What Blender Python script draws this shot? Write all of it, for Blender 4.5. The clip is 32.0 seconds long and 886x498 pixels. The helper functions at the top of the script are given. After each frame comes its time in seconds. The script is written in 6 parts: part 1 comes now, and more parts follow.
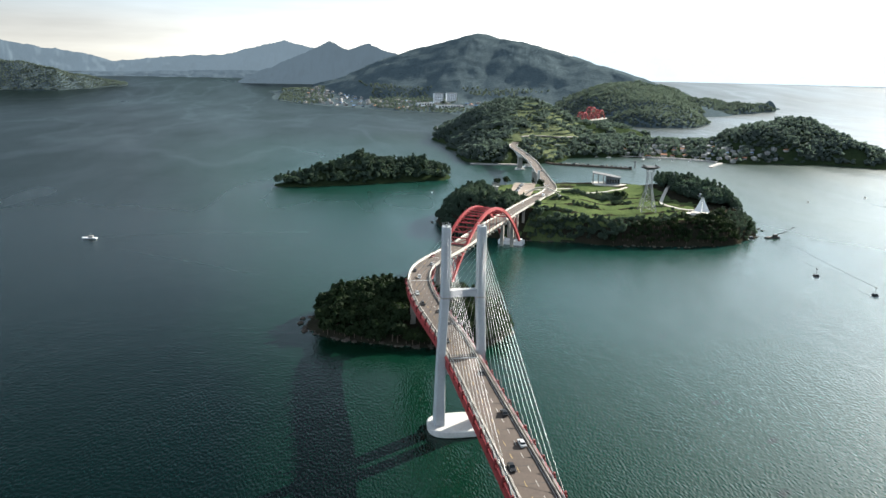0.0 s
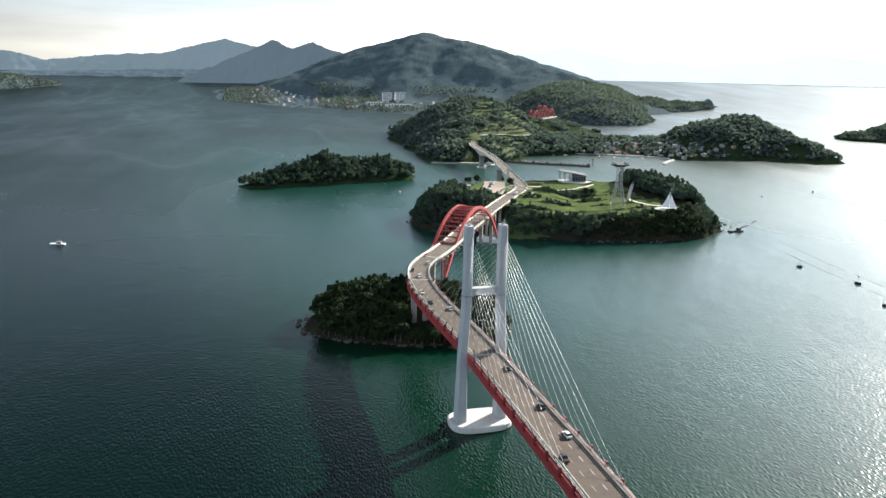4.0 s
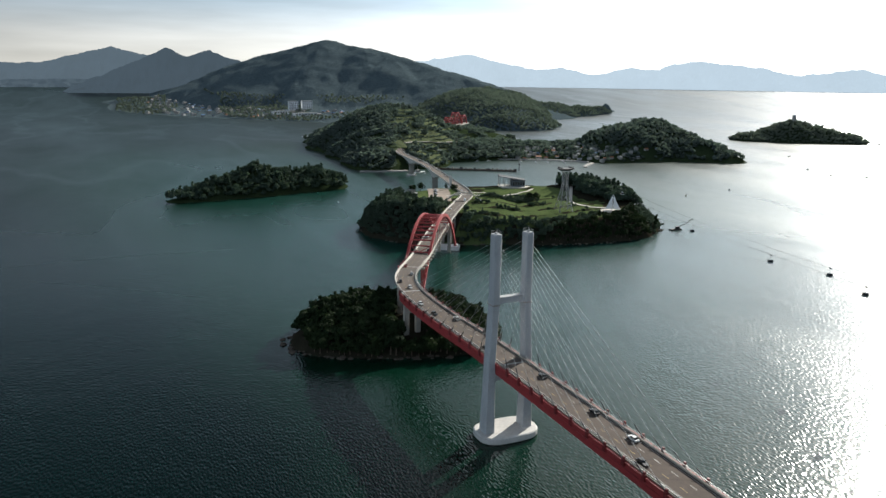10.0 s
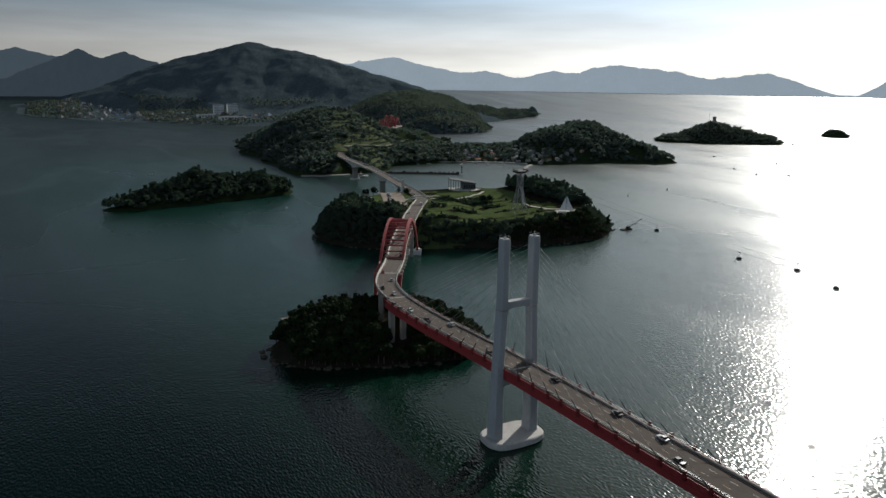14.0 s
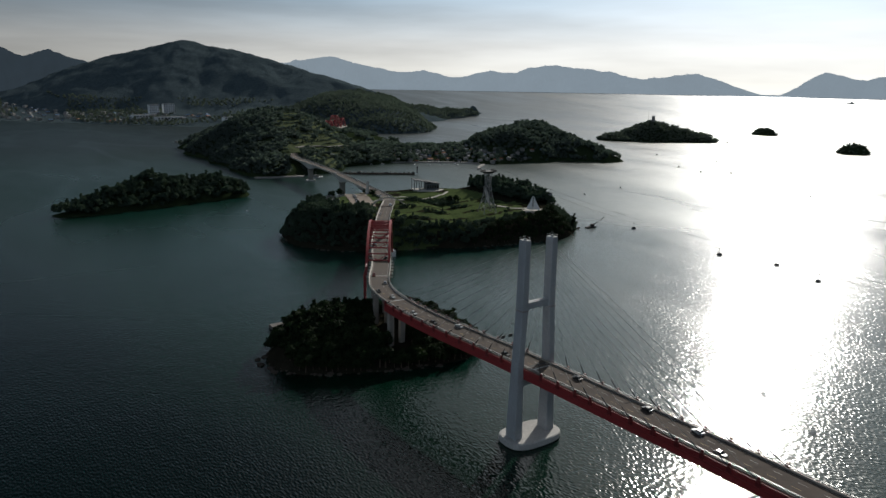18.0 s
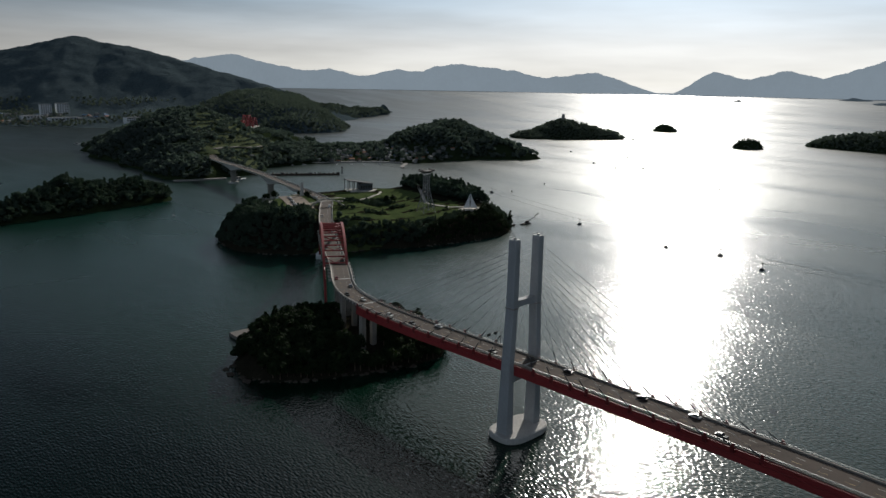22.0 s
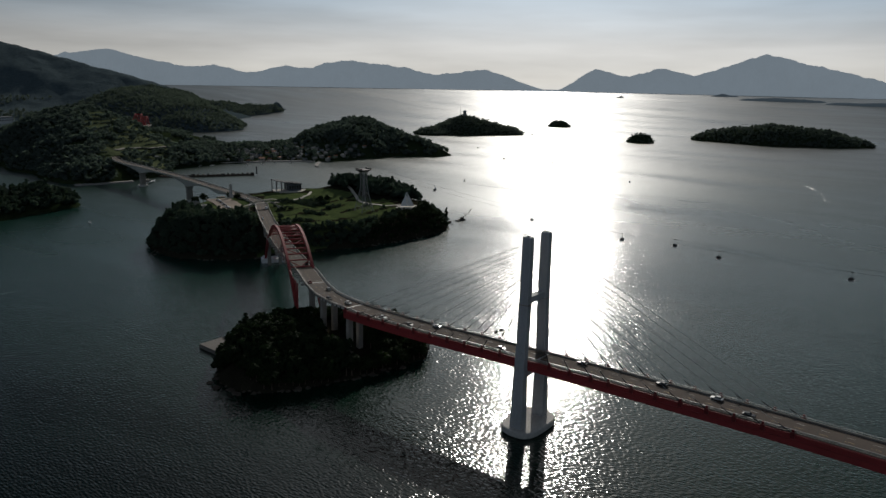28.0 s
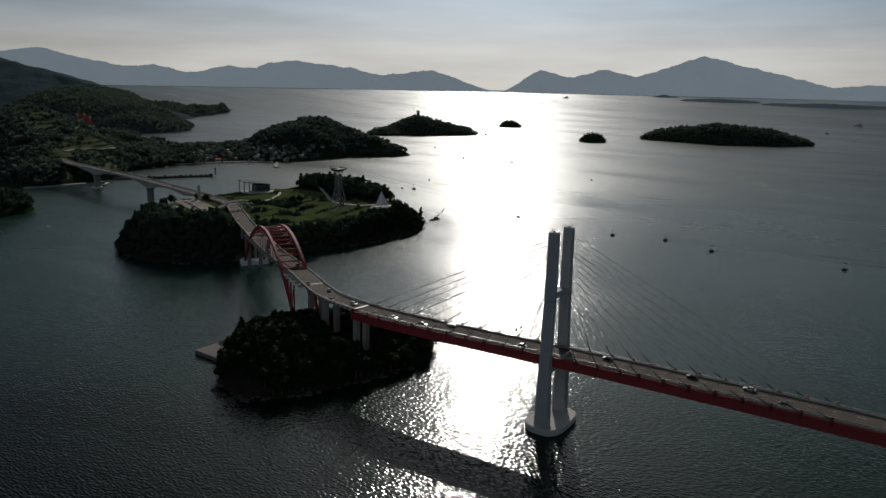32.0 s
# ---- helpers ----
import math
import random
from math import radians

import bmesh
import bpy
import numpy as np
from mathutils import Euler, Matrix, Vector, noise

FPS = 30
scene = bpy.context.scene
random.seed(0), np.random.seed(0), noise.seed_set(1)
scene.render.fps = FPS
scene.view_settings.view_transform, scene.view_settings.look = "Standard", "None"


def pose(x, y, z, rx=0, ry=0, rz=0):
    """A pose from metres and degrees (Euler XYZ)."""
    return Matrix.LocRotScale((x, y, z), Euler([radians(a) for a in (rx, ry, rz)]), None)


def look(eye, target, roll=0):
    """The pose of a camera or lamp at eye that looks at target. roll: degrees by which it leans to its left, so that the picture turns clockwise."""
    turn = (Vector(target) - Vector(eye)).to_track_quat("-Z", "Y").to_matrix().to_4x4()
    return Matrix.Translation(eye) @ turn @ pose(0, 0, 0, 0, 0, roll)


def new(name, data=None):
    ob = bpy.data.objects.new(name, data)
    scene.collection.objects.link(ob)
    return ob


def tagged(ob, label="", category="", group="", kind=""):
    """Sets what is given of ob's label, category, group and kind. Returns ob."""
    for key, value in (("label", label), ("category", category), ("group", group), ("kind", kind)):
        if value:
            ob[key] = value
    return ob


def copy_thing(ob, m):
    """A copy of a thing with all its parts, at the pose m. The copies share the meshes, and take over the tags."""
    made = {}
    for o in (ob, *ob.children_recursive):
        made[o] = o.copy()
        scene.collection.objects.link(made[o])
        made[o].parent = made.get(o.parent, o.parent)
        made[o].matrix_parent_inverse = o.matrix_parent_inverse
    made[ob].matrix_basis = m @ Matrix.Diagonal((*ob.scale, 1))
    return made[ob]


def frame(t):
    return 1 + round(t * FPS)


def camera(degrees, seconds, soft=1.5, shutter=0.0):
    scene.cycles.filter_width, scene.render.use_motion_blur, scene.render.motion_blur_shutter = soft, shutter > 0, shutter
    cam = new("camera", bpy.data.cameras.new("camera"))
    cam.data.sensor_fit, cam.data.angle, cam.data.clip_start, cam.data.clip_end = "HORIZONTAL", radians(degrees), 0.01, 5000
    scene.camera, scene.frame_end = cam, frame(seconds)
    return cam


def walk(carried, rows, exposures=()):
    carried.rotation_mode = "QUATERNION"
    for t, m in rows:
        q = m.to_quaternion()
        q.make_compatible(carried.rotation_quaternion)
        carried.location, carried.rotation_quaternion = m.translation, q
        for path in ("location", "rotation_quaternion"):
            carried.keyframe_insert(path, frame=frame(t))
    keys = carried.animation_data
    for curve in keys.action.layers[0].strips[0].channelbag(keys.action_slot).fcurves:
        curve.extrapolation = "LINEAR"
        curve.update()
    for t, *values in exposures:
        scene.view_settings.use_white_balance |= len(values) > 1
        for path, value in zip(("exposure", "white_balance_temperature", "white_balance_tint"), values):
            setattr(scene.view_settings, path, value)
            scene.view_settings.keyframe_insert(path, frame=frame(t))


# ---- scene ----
from mathutils.bvhtree import BVHTree

# Camera and its flight, metres from the water below the first eye; yaw, pitch and roll in degrees.
cam = camera(63.21, 32.0)
ROWS = [
    (0, 0.38, 4.44, 153.13, -10.067, -14.170, 1.122),
    (0.5, -3.38, 4.09, 153.33, -10.605, -14.272, 1.217),
    (1, -7.31, 3.94, 153.48, -11.177, -14.323, 1.263),
    (1.5, -11.37, 4.01, 153.59, -11.787, -14.343, 1.273),
    (2, -15.53, 4.28, 153.66, -12.391, -14.354, 1.276),
    (2.5, -19.75, 4.76, 153.70, -12.991, -14.341, 1.260),
    (3, -24.01, 5.43, 153.71, -13.582, -14.298, 1.228),
    (3.5, -28.27, 6.29, 153.70, -14.156, -14.228, 1.188),
    (5.5, -45.12, 11.38, 153.47, -16.487, -14.027, 0.960),
    (6, -49.22, 13.01, 153.39, -17.068, -13.970, 0.894),
    (6.5, -53.27, 14.76, 153.30, -17.671, -13.905, 0.833),
    (7, -57.26, 16.63, 153.20, -18.315, -13.836, 0.804),
    (7.5, -61.19, 18.58, 153.11, -18.995, -13.764, 0.784),
    (8, -65.07, 20.62, 153.01, -19.664, -13.694, 0.770),
    (8.5, -68.90, 22.73, 152.92, -20.345, -13.628, 0.775),
    (9, -72.68, 24.91, 152.84, -21.095, -13.573, 0.784),
    (9.5, -76.42, 27.13, 152.76, -21.962, -13.523, 0.780),
    (10, -80.12, 29.40, 152.69, -22.896, -13.474, 0.764),
    (10.5, -83.79, 31.70, 152.63, -23.847, -13.427, 0.767),
    (11, -87.43, 34.02, 152.59, -24.799, -13.377, 0.777),
    (11.5, -91.06, 36.36, 152.55, -25.723, -13.336, 0.785),
    (12, -94.67, 38.70, 152.53, -26.562, -13.302, 0.806),
    (12.5, -98.27, 41.05, 152.53, -27.233, -13.261, 0.811),
    (13, -101.88, 43.40, 152.53, -27.851, -13.224, 0.815),
    (13.5, -105.48, 45.75, 152.56, -28.461, -13.198, 0.842),
    (14, -109.09, 48.09, 152.59, -29.086, -13.175, 0.858),
    (14.5, -112.71, 50.42, 152.65, -29.719, -13.152, 0.866),
    (16.5, -127.34, 59.68, 153.01, -32.293, -13.141, 0.889),
    (17, -131.04, 61.98, 153.13, -32.967, -13.146, 0.930),
    (17.5, -134.74, 64.29, 153.26, -33.648, -13.148, 0.960),
    (18, -138.46, 66.61, 153.41, -34.308, -13.149, 0.971),
    (18.5, -142.18, 68.95, 153.56, -34.818, -13.152, 0.953),
    (19, -145.90, 71.30, 153.72, -34.958, -13.156, 0.939),
    (19.5, -149.62, 73.68, 153.89, -35.276, -13.155, 0.955),
    (20, -153.33, 76.10, 154.06, -36.247, -13.155, 0.969),
    (20.5, -157.01, 78.57, 154.24, -37.670, -13.155, 0.980),
    (21, -160.67, 81.08, 154.41, -39.149, -13.150, 1.016),
    (21.5, -164.30, 83.65, 154.58, -40.584, -13.149, 1.049),
    (22, -167.88, 86.29, 154.75, -41.944, -13.156, 1.045),
    (22.5, -171.41, 89.00, 154.90, -43.220, -13.177, 1.004),
    (23, -174.88, 91.79, 155.05, -44.259, -13.200, 0.986),
    (23.5, -178.27, 94.67, 155.18, -45.068, -13.207, 1.028),
    (24, -181.58, 97.65, 155.30, -45.746, -13.210, 1.075),
    (24.5, -184.81, 100.72, 155.39, -46.404, -13.212, 1.102),
    (25, -187.94, 103.89, 155.46, -47.072, -13.215, 1.108),
    (25.5, -190.96, 107.16, 155.51, -47.736, -13.225, 1.093),
    (27.5, -201.91, 121.26, 155.32, -50.393, -13.226, 1.183),
    (28, -204.35, 125.01, 155.16, -50.998, -13.258, 1.092),
    (28.5, -206.68, 128.83, 154.94, -51.467, -13.239, 1.215),
    (29, -208.89, 132.70, 154.67, -51.619, -13.217, 1.310),
    (29.5, -211.01, 136.61, 154.33, -51.895, -13.220, 1.268),
    (30, -213.03, 140.54, 153.93, -52.536, -13.219, 1.212),
    (30.5, -214.98, 144.46, 153.45, -53.280, -13.193, 1.227),
    (31, -216.88, 148.33, 152.88, -54.018, -13.169, 1.207),
    (31.5, -218.75, 152.13, 152.24, -54.776, -13.142, 1.175),
    (32, -220.62, 155.80, 151.50, -55.578, -13.091, 1.217),
]


def eye_pose(x, y, z, yaw, pitch, roll):
    a, b = radians(yaw), radians(pitch)
    ahead = Vector((-math.sin(a) * math.cos(b), math.cos(a) * math.cos(b), math.sin(b)))
    return look((x, y, z), Vector((x, y, z)) + ahead, roll)


EXPOSURES = [(0.0, 1.62, 6250, 8), (6.0, 1.42, 6250, 8), (9.0, 1.0, 6220, 8), (13.0, -0.2, 6150, 9), (19.0, -0.6, 6150, 9), (25.0, -0.95, 6200, 10), (32.0, -1.32, 6220, 10)]
walk(cam, [(r[0], eye_pose(*r[1:])) for r in ROWS], EXPOSURES)

# Daylight: a lowish sun ahead and to the east of the flight, hazy sky.
SUN_AZ, SUN_EL = 59.0, 25.5
world = bpy.data.worlds.new("hazy_sky")
scene.world = world
world.use_nodes = True
wn = world.node_tree
sky = wn.nodes.new("ShaderNodeTexSky")
sky.sky_type = "NISHITA"
sky.sun_disc = False
sky.sun_elevation, sky.sun_rotation = radians(SUN_EL), radians(SUN_AZ)
sky.air_density, sky.dust_density, sky.ozone_density = 1.0, 1.2, 1.5
wn.nodes["Background"].inputs["Strength"].default_value = 0.1
# A milky veil along the horizon with faint long streaks of high cloud.
wgeo = wn.nodes.new("ShaderNodeTexCoord")
wsep = wn.nodes.new("ShaderNodeSeparateXYZ")
wn.links.new(wgeo.outputs["Generated"], wsep.inputs[0])
wabs = wn.nodes.new("ShaderNodeMath")
wabs.operation = "ABSOLUTE"
wn.links.new(wsep.outputs["Z"], wabs.inputs[0])
wramp = wn.nodes.new("ShaderNodeValToRGB")
for k, (p, v) in zip([wramp.color_ramp.elements.new(0.5), wramp.color_ramp.elements.new(0.6), wramp.color_ramp.elements[0], wramp.color_ramp.elements[-1]], ((0.1, 0.66), (0.25, 0.36), (0.0, 0.88), (0.52, 0.04))):
    k.position, k.color = p, (v, v, v, 1)
wn.links.new(wabs.outputs[0], wramp.inputs["Fac"])
wmap = wn.nodes.new("ShaderNodeMapping")
wmap.inputs["Scale"].default_value = (1.6, 1.6, 14)
wn.links.new(wgeo.outputs["Generated"], wmap.inputs["Vector"])
wnoise = wn.nodes.new("ShaderNodeTexNoise")
wnoise.inputs["Scale"].default_value, wnoise.inputs["Detail"].default_value = 2.2, 5.0
wn.links.new(wmap.outputs["Vector"], wnoise.inputs["Vector"])
wveil = wn.nodes.new("ShaderNodeValToRGB")
vstops = wveil.color_ramp.elements
for k, (p, c) in zip([vstops[0], vstops.new(0.05), vstops[-1]], ((0.0, (7.2, 6.8, 5.95, 1)), (0.045, (6.6, 6.5, 6.15, 1)), (0.105, (4.0, 5.25, 6.3, 1)))):
    k.position, k.color = p, c
wn.links.new(wabs.outputs[0], wveil.inputs["Fac"])
wcloud = wn.nodes.new("ShaderNodeMapRange")
for k, v in (("From Min", 0.3), ("From Max", 0.7), ("To Min", 0.78), ("To Max", 1.14)):
    wcloud.inputs[k].default_value = v
wn.links.new(wnoise.outputs["Fac"], wcloud.inputs["Value"])
wdot = wn.nodes.new("ShaderNodeVectorMath")
wdot.operation = "DOT_PRODUCT"
wn.links.new(wgeo.outputs["Generated"], wdot.inputs[0])
wdot.inputs[1].default_value = (math.sin(radians(SUN_AZ)), math.cos(radians(SUN_AZ)), 0)
whalf = wn.nodes.new("ShaderNodeMath")
whalf.operation = "MULTIPLY_ADD"
whalf.inputs[1].default_value, whalf.inputs[2].default_value = 0.5, 0.5
wn.links.new(wdot.outputs["Value"], whalf.inputs[0])
wglow = wn.nodes.new("ShaderNodeValToRGB")
wstops = wglow.color_ramp.elements
for k, (p, v) in zip([wstops[0], wstops.new(0.5), wstops.new(0.6), wstops.new(0.75), wstops.new(0.9), wstops[-1]], ((0.0, 0.7), (0.45, 0.36), (0.64, 0.52), (0.78, 0.9), (0.92, 1.6), (1.0, 2.1))):
    k.position, k.color = p, (v, v, v, 1)
wn.links.new(whalf.outputs[0], wglow.inputs["Fac"])
wscale = wn.nodes.new("ShaderNodeVectorMath")
wscale.operation = "SCALE"
wn.links.new(wveil.outputs["Color"], wscale.inputs[0])
wboth = wn.nodes.new("ShaderNodeMath")
wboth.operation = "MULTIPLY"
wn.links.new(wglow.outputs["Color"], wboth.inputs[0])
wn.links.new(wcloud.outputs["Result"], wboth.inputs[1])
wn.links.new(wboth.outputs[0], wscale.inputs["Scale"])
wmix = wn.nodes.new("ShaderNodeMix")
wmix.data_type = "RGBA"
wn.links.new(wramp.outputs["Color"], wmix.inputs[0])
wdeep = wn.nodes.new("ShaderNodeVectorMath")
wdeep.operation = "SCALE"
wdeep.inputs["Scale"].default_value = 0.13
wn.links.new(sky.outputs["Color"], wdeep.inputs[0])
wn.links.new(wdeep.outputs["Vector"], wmix.inputs[6])
wn.links.new(wscale.outputs["Vector"], wmix.inputs[7])
# The bright aureole that haze spreads round the sun.
waim = wn.nodes.new("ShaderNodeVectorMath")
waim.operation = "DOT_PRODUCT"
wn.links.new(wgeo.outputs["Generated"], waim.inputs[0])
waim.inputs[1].default_value = (math.sin(radians(SUN_AZ)) * math.cos(radians(SUN_EL)), math.cos(radians(SUN_AZ)) * math.cos(radians(SUN_EL)), math.sin(radians(SUN_EL)))
whalo = wn.nodes.new("ShaderNodeValToRGB")
hstops = whalo.color_ramp.elements
for k, (p, v) in zip([hstops[0], hstops.new(0.5), hstops.new(0.6), hstops.new(0.7), hstops.new(0.8), hstops[-1]], ((0.0, 0.0), (0.6, 0.1), (0.8, 0.6), (0.9, 3.2), (0.96, 8.0), (1.0, 13.0))):
    k.position, k.color = p, (v, v * 0.99, v * 0.96, 1)
wn.links.new(waim.outputs["Value"], whalo.inputs["Fac"])
# Added fill: the unseen sky opposite the sun, brightened to light shaded faces.
wback = wn.nodes.new("ShaderNodeValToRGB")
bstops = wback.color_ramp.elements
for k, (p, c) in zip([bstops[0], bstops.new(0.3), bstops[-1]], ((0.0, (3.2, 3.7, 4.3, 1)), (0.28, (2.3, 2.8, 3.4, 1)), (0.5, (0, 0, 0, 1)))):
    k.position, k.color = p, c
wn.links.new(whalf.outputs[0], wback.inputs["Fac"])
wrear = wn.nodes.new("ShaderNodeVectorMath")
wrear.operation = "ADD"
wn.links.new(wmix.outputs[2], wrear.inputs[0])
wn.links.new(wback.outputs["Color"], wrear.inputs[1])
wsum = wn.nodes.new("ShaderNodeVectorMath")
wsum.operation = "ADD"
wn.links.new(wrear.outputs["Vector"], wsum.inputs[0])
wn.links.new(whalo.outputs["Color"], wsum.inputs[1])
wn.links.new(wsum.outputs["Vector"], wn.nodes["Background"].inputs["Color"])
sun = new("sun", bpy.data.lights.new("sun", "SUN"))
sun.data.energy, sun.data.angle, sun.data.color = 5.0, radians(0.6), (1.0, 0.93, 0.82)
SUN_WAY = Vector((math.sin(radians(SUN_AZ)) * math.cos(radians(SUN_EL)), math.cos(radians(SUN_AZ)) * math.cos(radians(SUN_EL)), math.sin(radians(SUN_EL))))
sun.matrix_world = look((0, 0, 600), Vector((0, 0, 600)) - SUN_WAY)


# ---- materials ----
class Mat:
    """A small builder for node materials."""

    def __init__(self, name, rough=0.8, metal=0.0, spec=0.5):
        self.m = bpy.data.materials.new(name)
        self.m.use_nodes = True
        self.t = self.m.node_tree
        self.b = self.t.nodes["Principled BSDF"]
        self.b.inputs["Roughness"].default_value = rough
        self.b.inputs["Metallic"].default_value = metal
        self.b.inputs["Specular IOR Level"].default_value = spec
        self.geo = self.t.nodes.new("ShaderNodeNewGeometry")

    def noise(self, scale, detail=4.0, rough=0.6, vec=None, stretch=None):
        n = self.t.nodes.new("ShaderNodeTexNoise")
        n.inputs["Scale"].default_value, n.inputs["Detail"].default_value, n.inputs["Roughness"].default_value = scale, detail, rough
        src = self.geo.outputs["Position"] if vec is None else vec
        if stretch:
            mp = self.t.nodes.new("ShaderNodeMapping")
            mp.inputs["Scale"].default_value = stretch[:3]
            if len(stretch) > 3:
                mp.inputs["Rotation"].default_value = (0, 0, radians(stretch[3]))
            self.t.links.new(src, mp.inputs["Vector"])
            src = mp.outputs["Vector"]
        self.t.links.new(src, n.inputs["Vector"])
        return n.outputs["Fac"]

    def ramp(self, fac, *stops):
        r = self.t.nodes.new("ShaderNodeValToRGB")
        e = r.color_ramp.elements
        while len(e) < len(stops):
            e.new(0.5)
        for k, (p, c) in zip(e, stops):
            k.position = p
            k.color = (*c, 1) if len(c) == 3 else c
        self.t.links.new(fac, r.inputs["Fac"])
        return r.outputs["Color"]

    def mix(self, fac, a, b, kind="MIX"):
        n = self.t.nodes.new("ShaderNodeMix")
        n.data_type, n.blend_type = "RGBA", kind
        for v, s in ((fac, n.inputs[0]), (a, n.inputs[6]), (b, n.inputs[7])):
            if isinstance(v, (int, float)):
                s.default_value = v
            elif isinstance(v, tuple):
                s.default_value = (*v, 1)
            else:
                self.t.links.new(v, s)
        return n.outputs[2]

    def color(self, c):
        s = self.b.inputs["Base Color"]
        if isinstance(c, tuple):
            s.default_value = (*c, 1)
        else:
            self.t.links.new(c, s)
        return self

    def bump(self, fac, strength=0.3, dist=0.1):
        n = self.t.nodes.new("ShaderNodeBump")
        n.inputs["Strength"].default_value, n.inputs["Distance"].default_value = strength, dist
        self.t.links.new(fac, n.inputs["Height"])
        if self.b.inputs["Normal"].is_linked:
            self.t.links.new(self.b.inputs["Normal"].links[0].from_socket, n.inputs["Normal"])
        self.t.links.new(n.outputs["Normal"], self.b.inputs["Normal"])
        return self

    def per_object(self):
        n = self.t.nodes.new("ShaderNodeObjectInfo")
        return n.outputs["Random"]

    def per_island(self):
        return self.geo.outputs["Random Per Island"]


def plain(name, c, rough=0.7, metal=0.0, vary=0.25, scale=0.6, bump=0.0):
    """Paint, concrete or metal with stains at two scales."""
    m = Mat(name, rough, metal)
    lo, hi = tuple(v * (1 - vary) for v in c), tuple(min(1, v * (1 + vary * 0.5)) for v in c)
    big = m.ramp(m.noise(scale * 0.15, 3), (0.35, lo), (0.65, hi))
    fine = m.ramp(m.noise(scale * 3, 5), (0.3, tuple(v * 0.8 for v in lo)), (0.7, hi))
    m.color(m.mix(0.35, big, fine))
    if bump:
        m.bump(m.noise(scale * 6, 5), 0.4, bump)
    return m.m


def foliage(name, dark, light, clear=0.24):
    m = Mat(name, 0.8, 0, 0.08)
    a = m.ramp(m.per_island(), (0.0, dark), (1.0, light))
    b = m.ramp(m.noise(0.05, 3), (0.3, dark), (0.75, light))
    c = m.mix(0.5, a, b)
    d = m.ramp(m.per_object(), (0.0, (0.75, 0.8, 0.8)), (1.0, (1.18, 1.12, 1.0)))
    leaf = m.mix(1.0, c, d, "MULTIPLY")
    m.color(leaf)
    through_leaf = m.t.nodes.new("ShaderNodeBsdfTranslucent")
    bright = m.mix(1.0, leaf, (1.15, 1.3, 1.0), "MULTIPLY")
    m.t.links.new(bright, through_leaf.inputs["Color"])
    both = m.t.nodes.new("ShaderNodeMixShader")
    both.inputs[0].default_value = clear
    m.t.links.new(m.b.outputs[0], both.inputs[1])
    m.t.links.new(through_leaf.outputs[0], both.inputs[2])
    m.t.links.new(both.outputs[0], m.t.nodes["Material Output"].inputs["Surface"])
    return m.m


def land_material(name, dark, light, scale, relief=0.9):
    m = Mat(name, 1.0, 0, 0.0)
    big = m.ramp(m.noise(scale, 6, 0.65), (0.35, dark), (0.68, light))
    fine = m.ramp(m.noise(scale * 14, 5, 0.7), (0.3, tuple(v * 0.6 for v in dark)), (0.7, tuple(v * 1.2 for v in light)))
    m.color(m.mix(0.5, big, fine))
    m.bump(m.noise(scale * 10, 6, 0.7), relief, 0.5 / scale * 0.04)
    m.bump(m.noise(0.13, 4, 0.7), 0.8, min(4.0, 0.025 / scale))
    return m.m


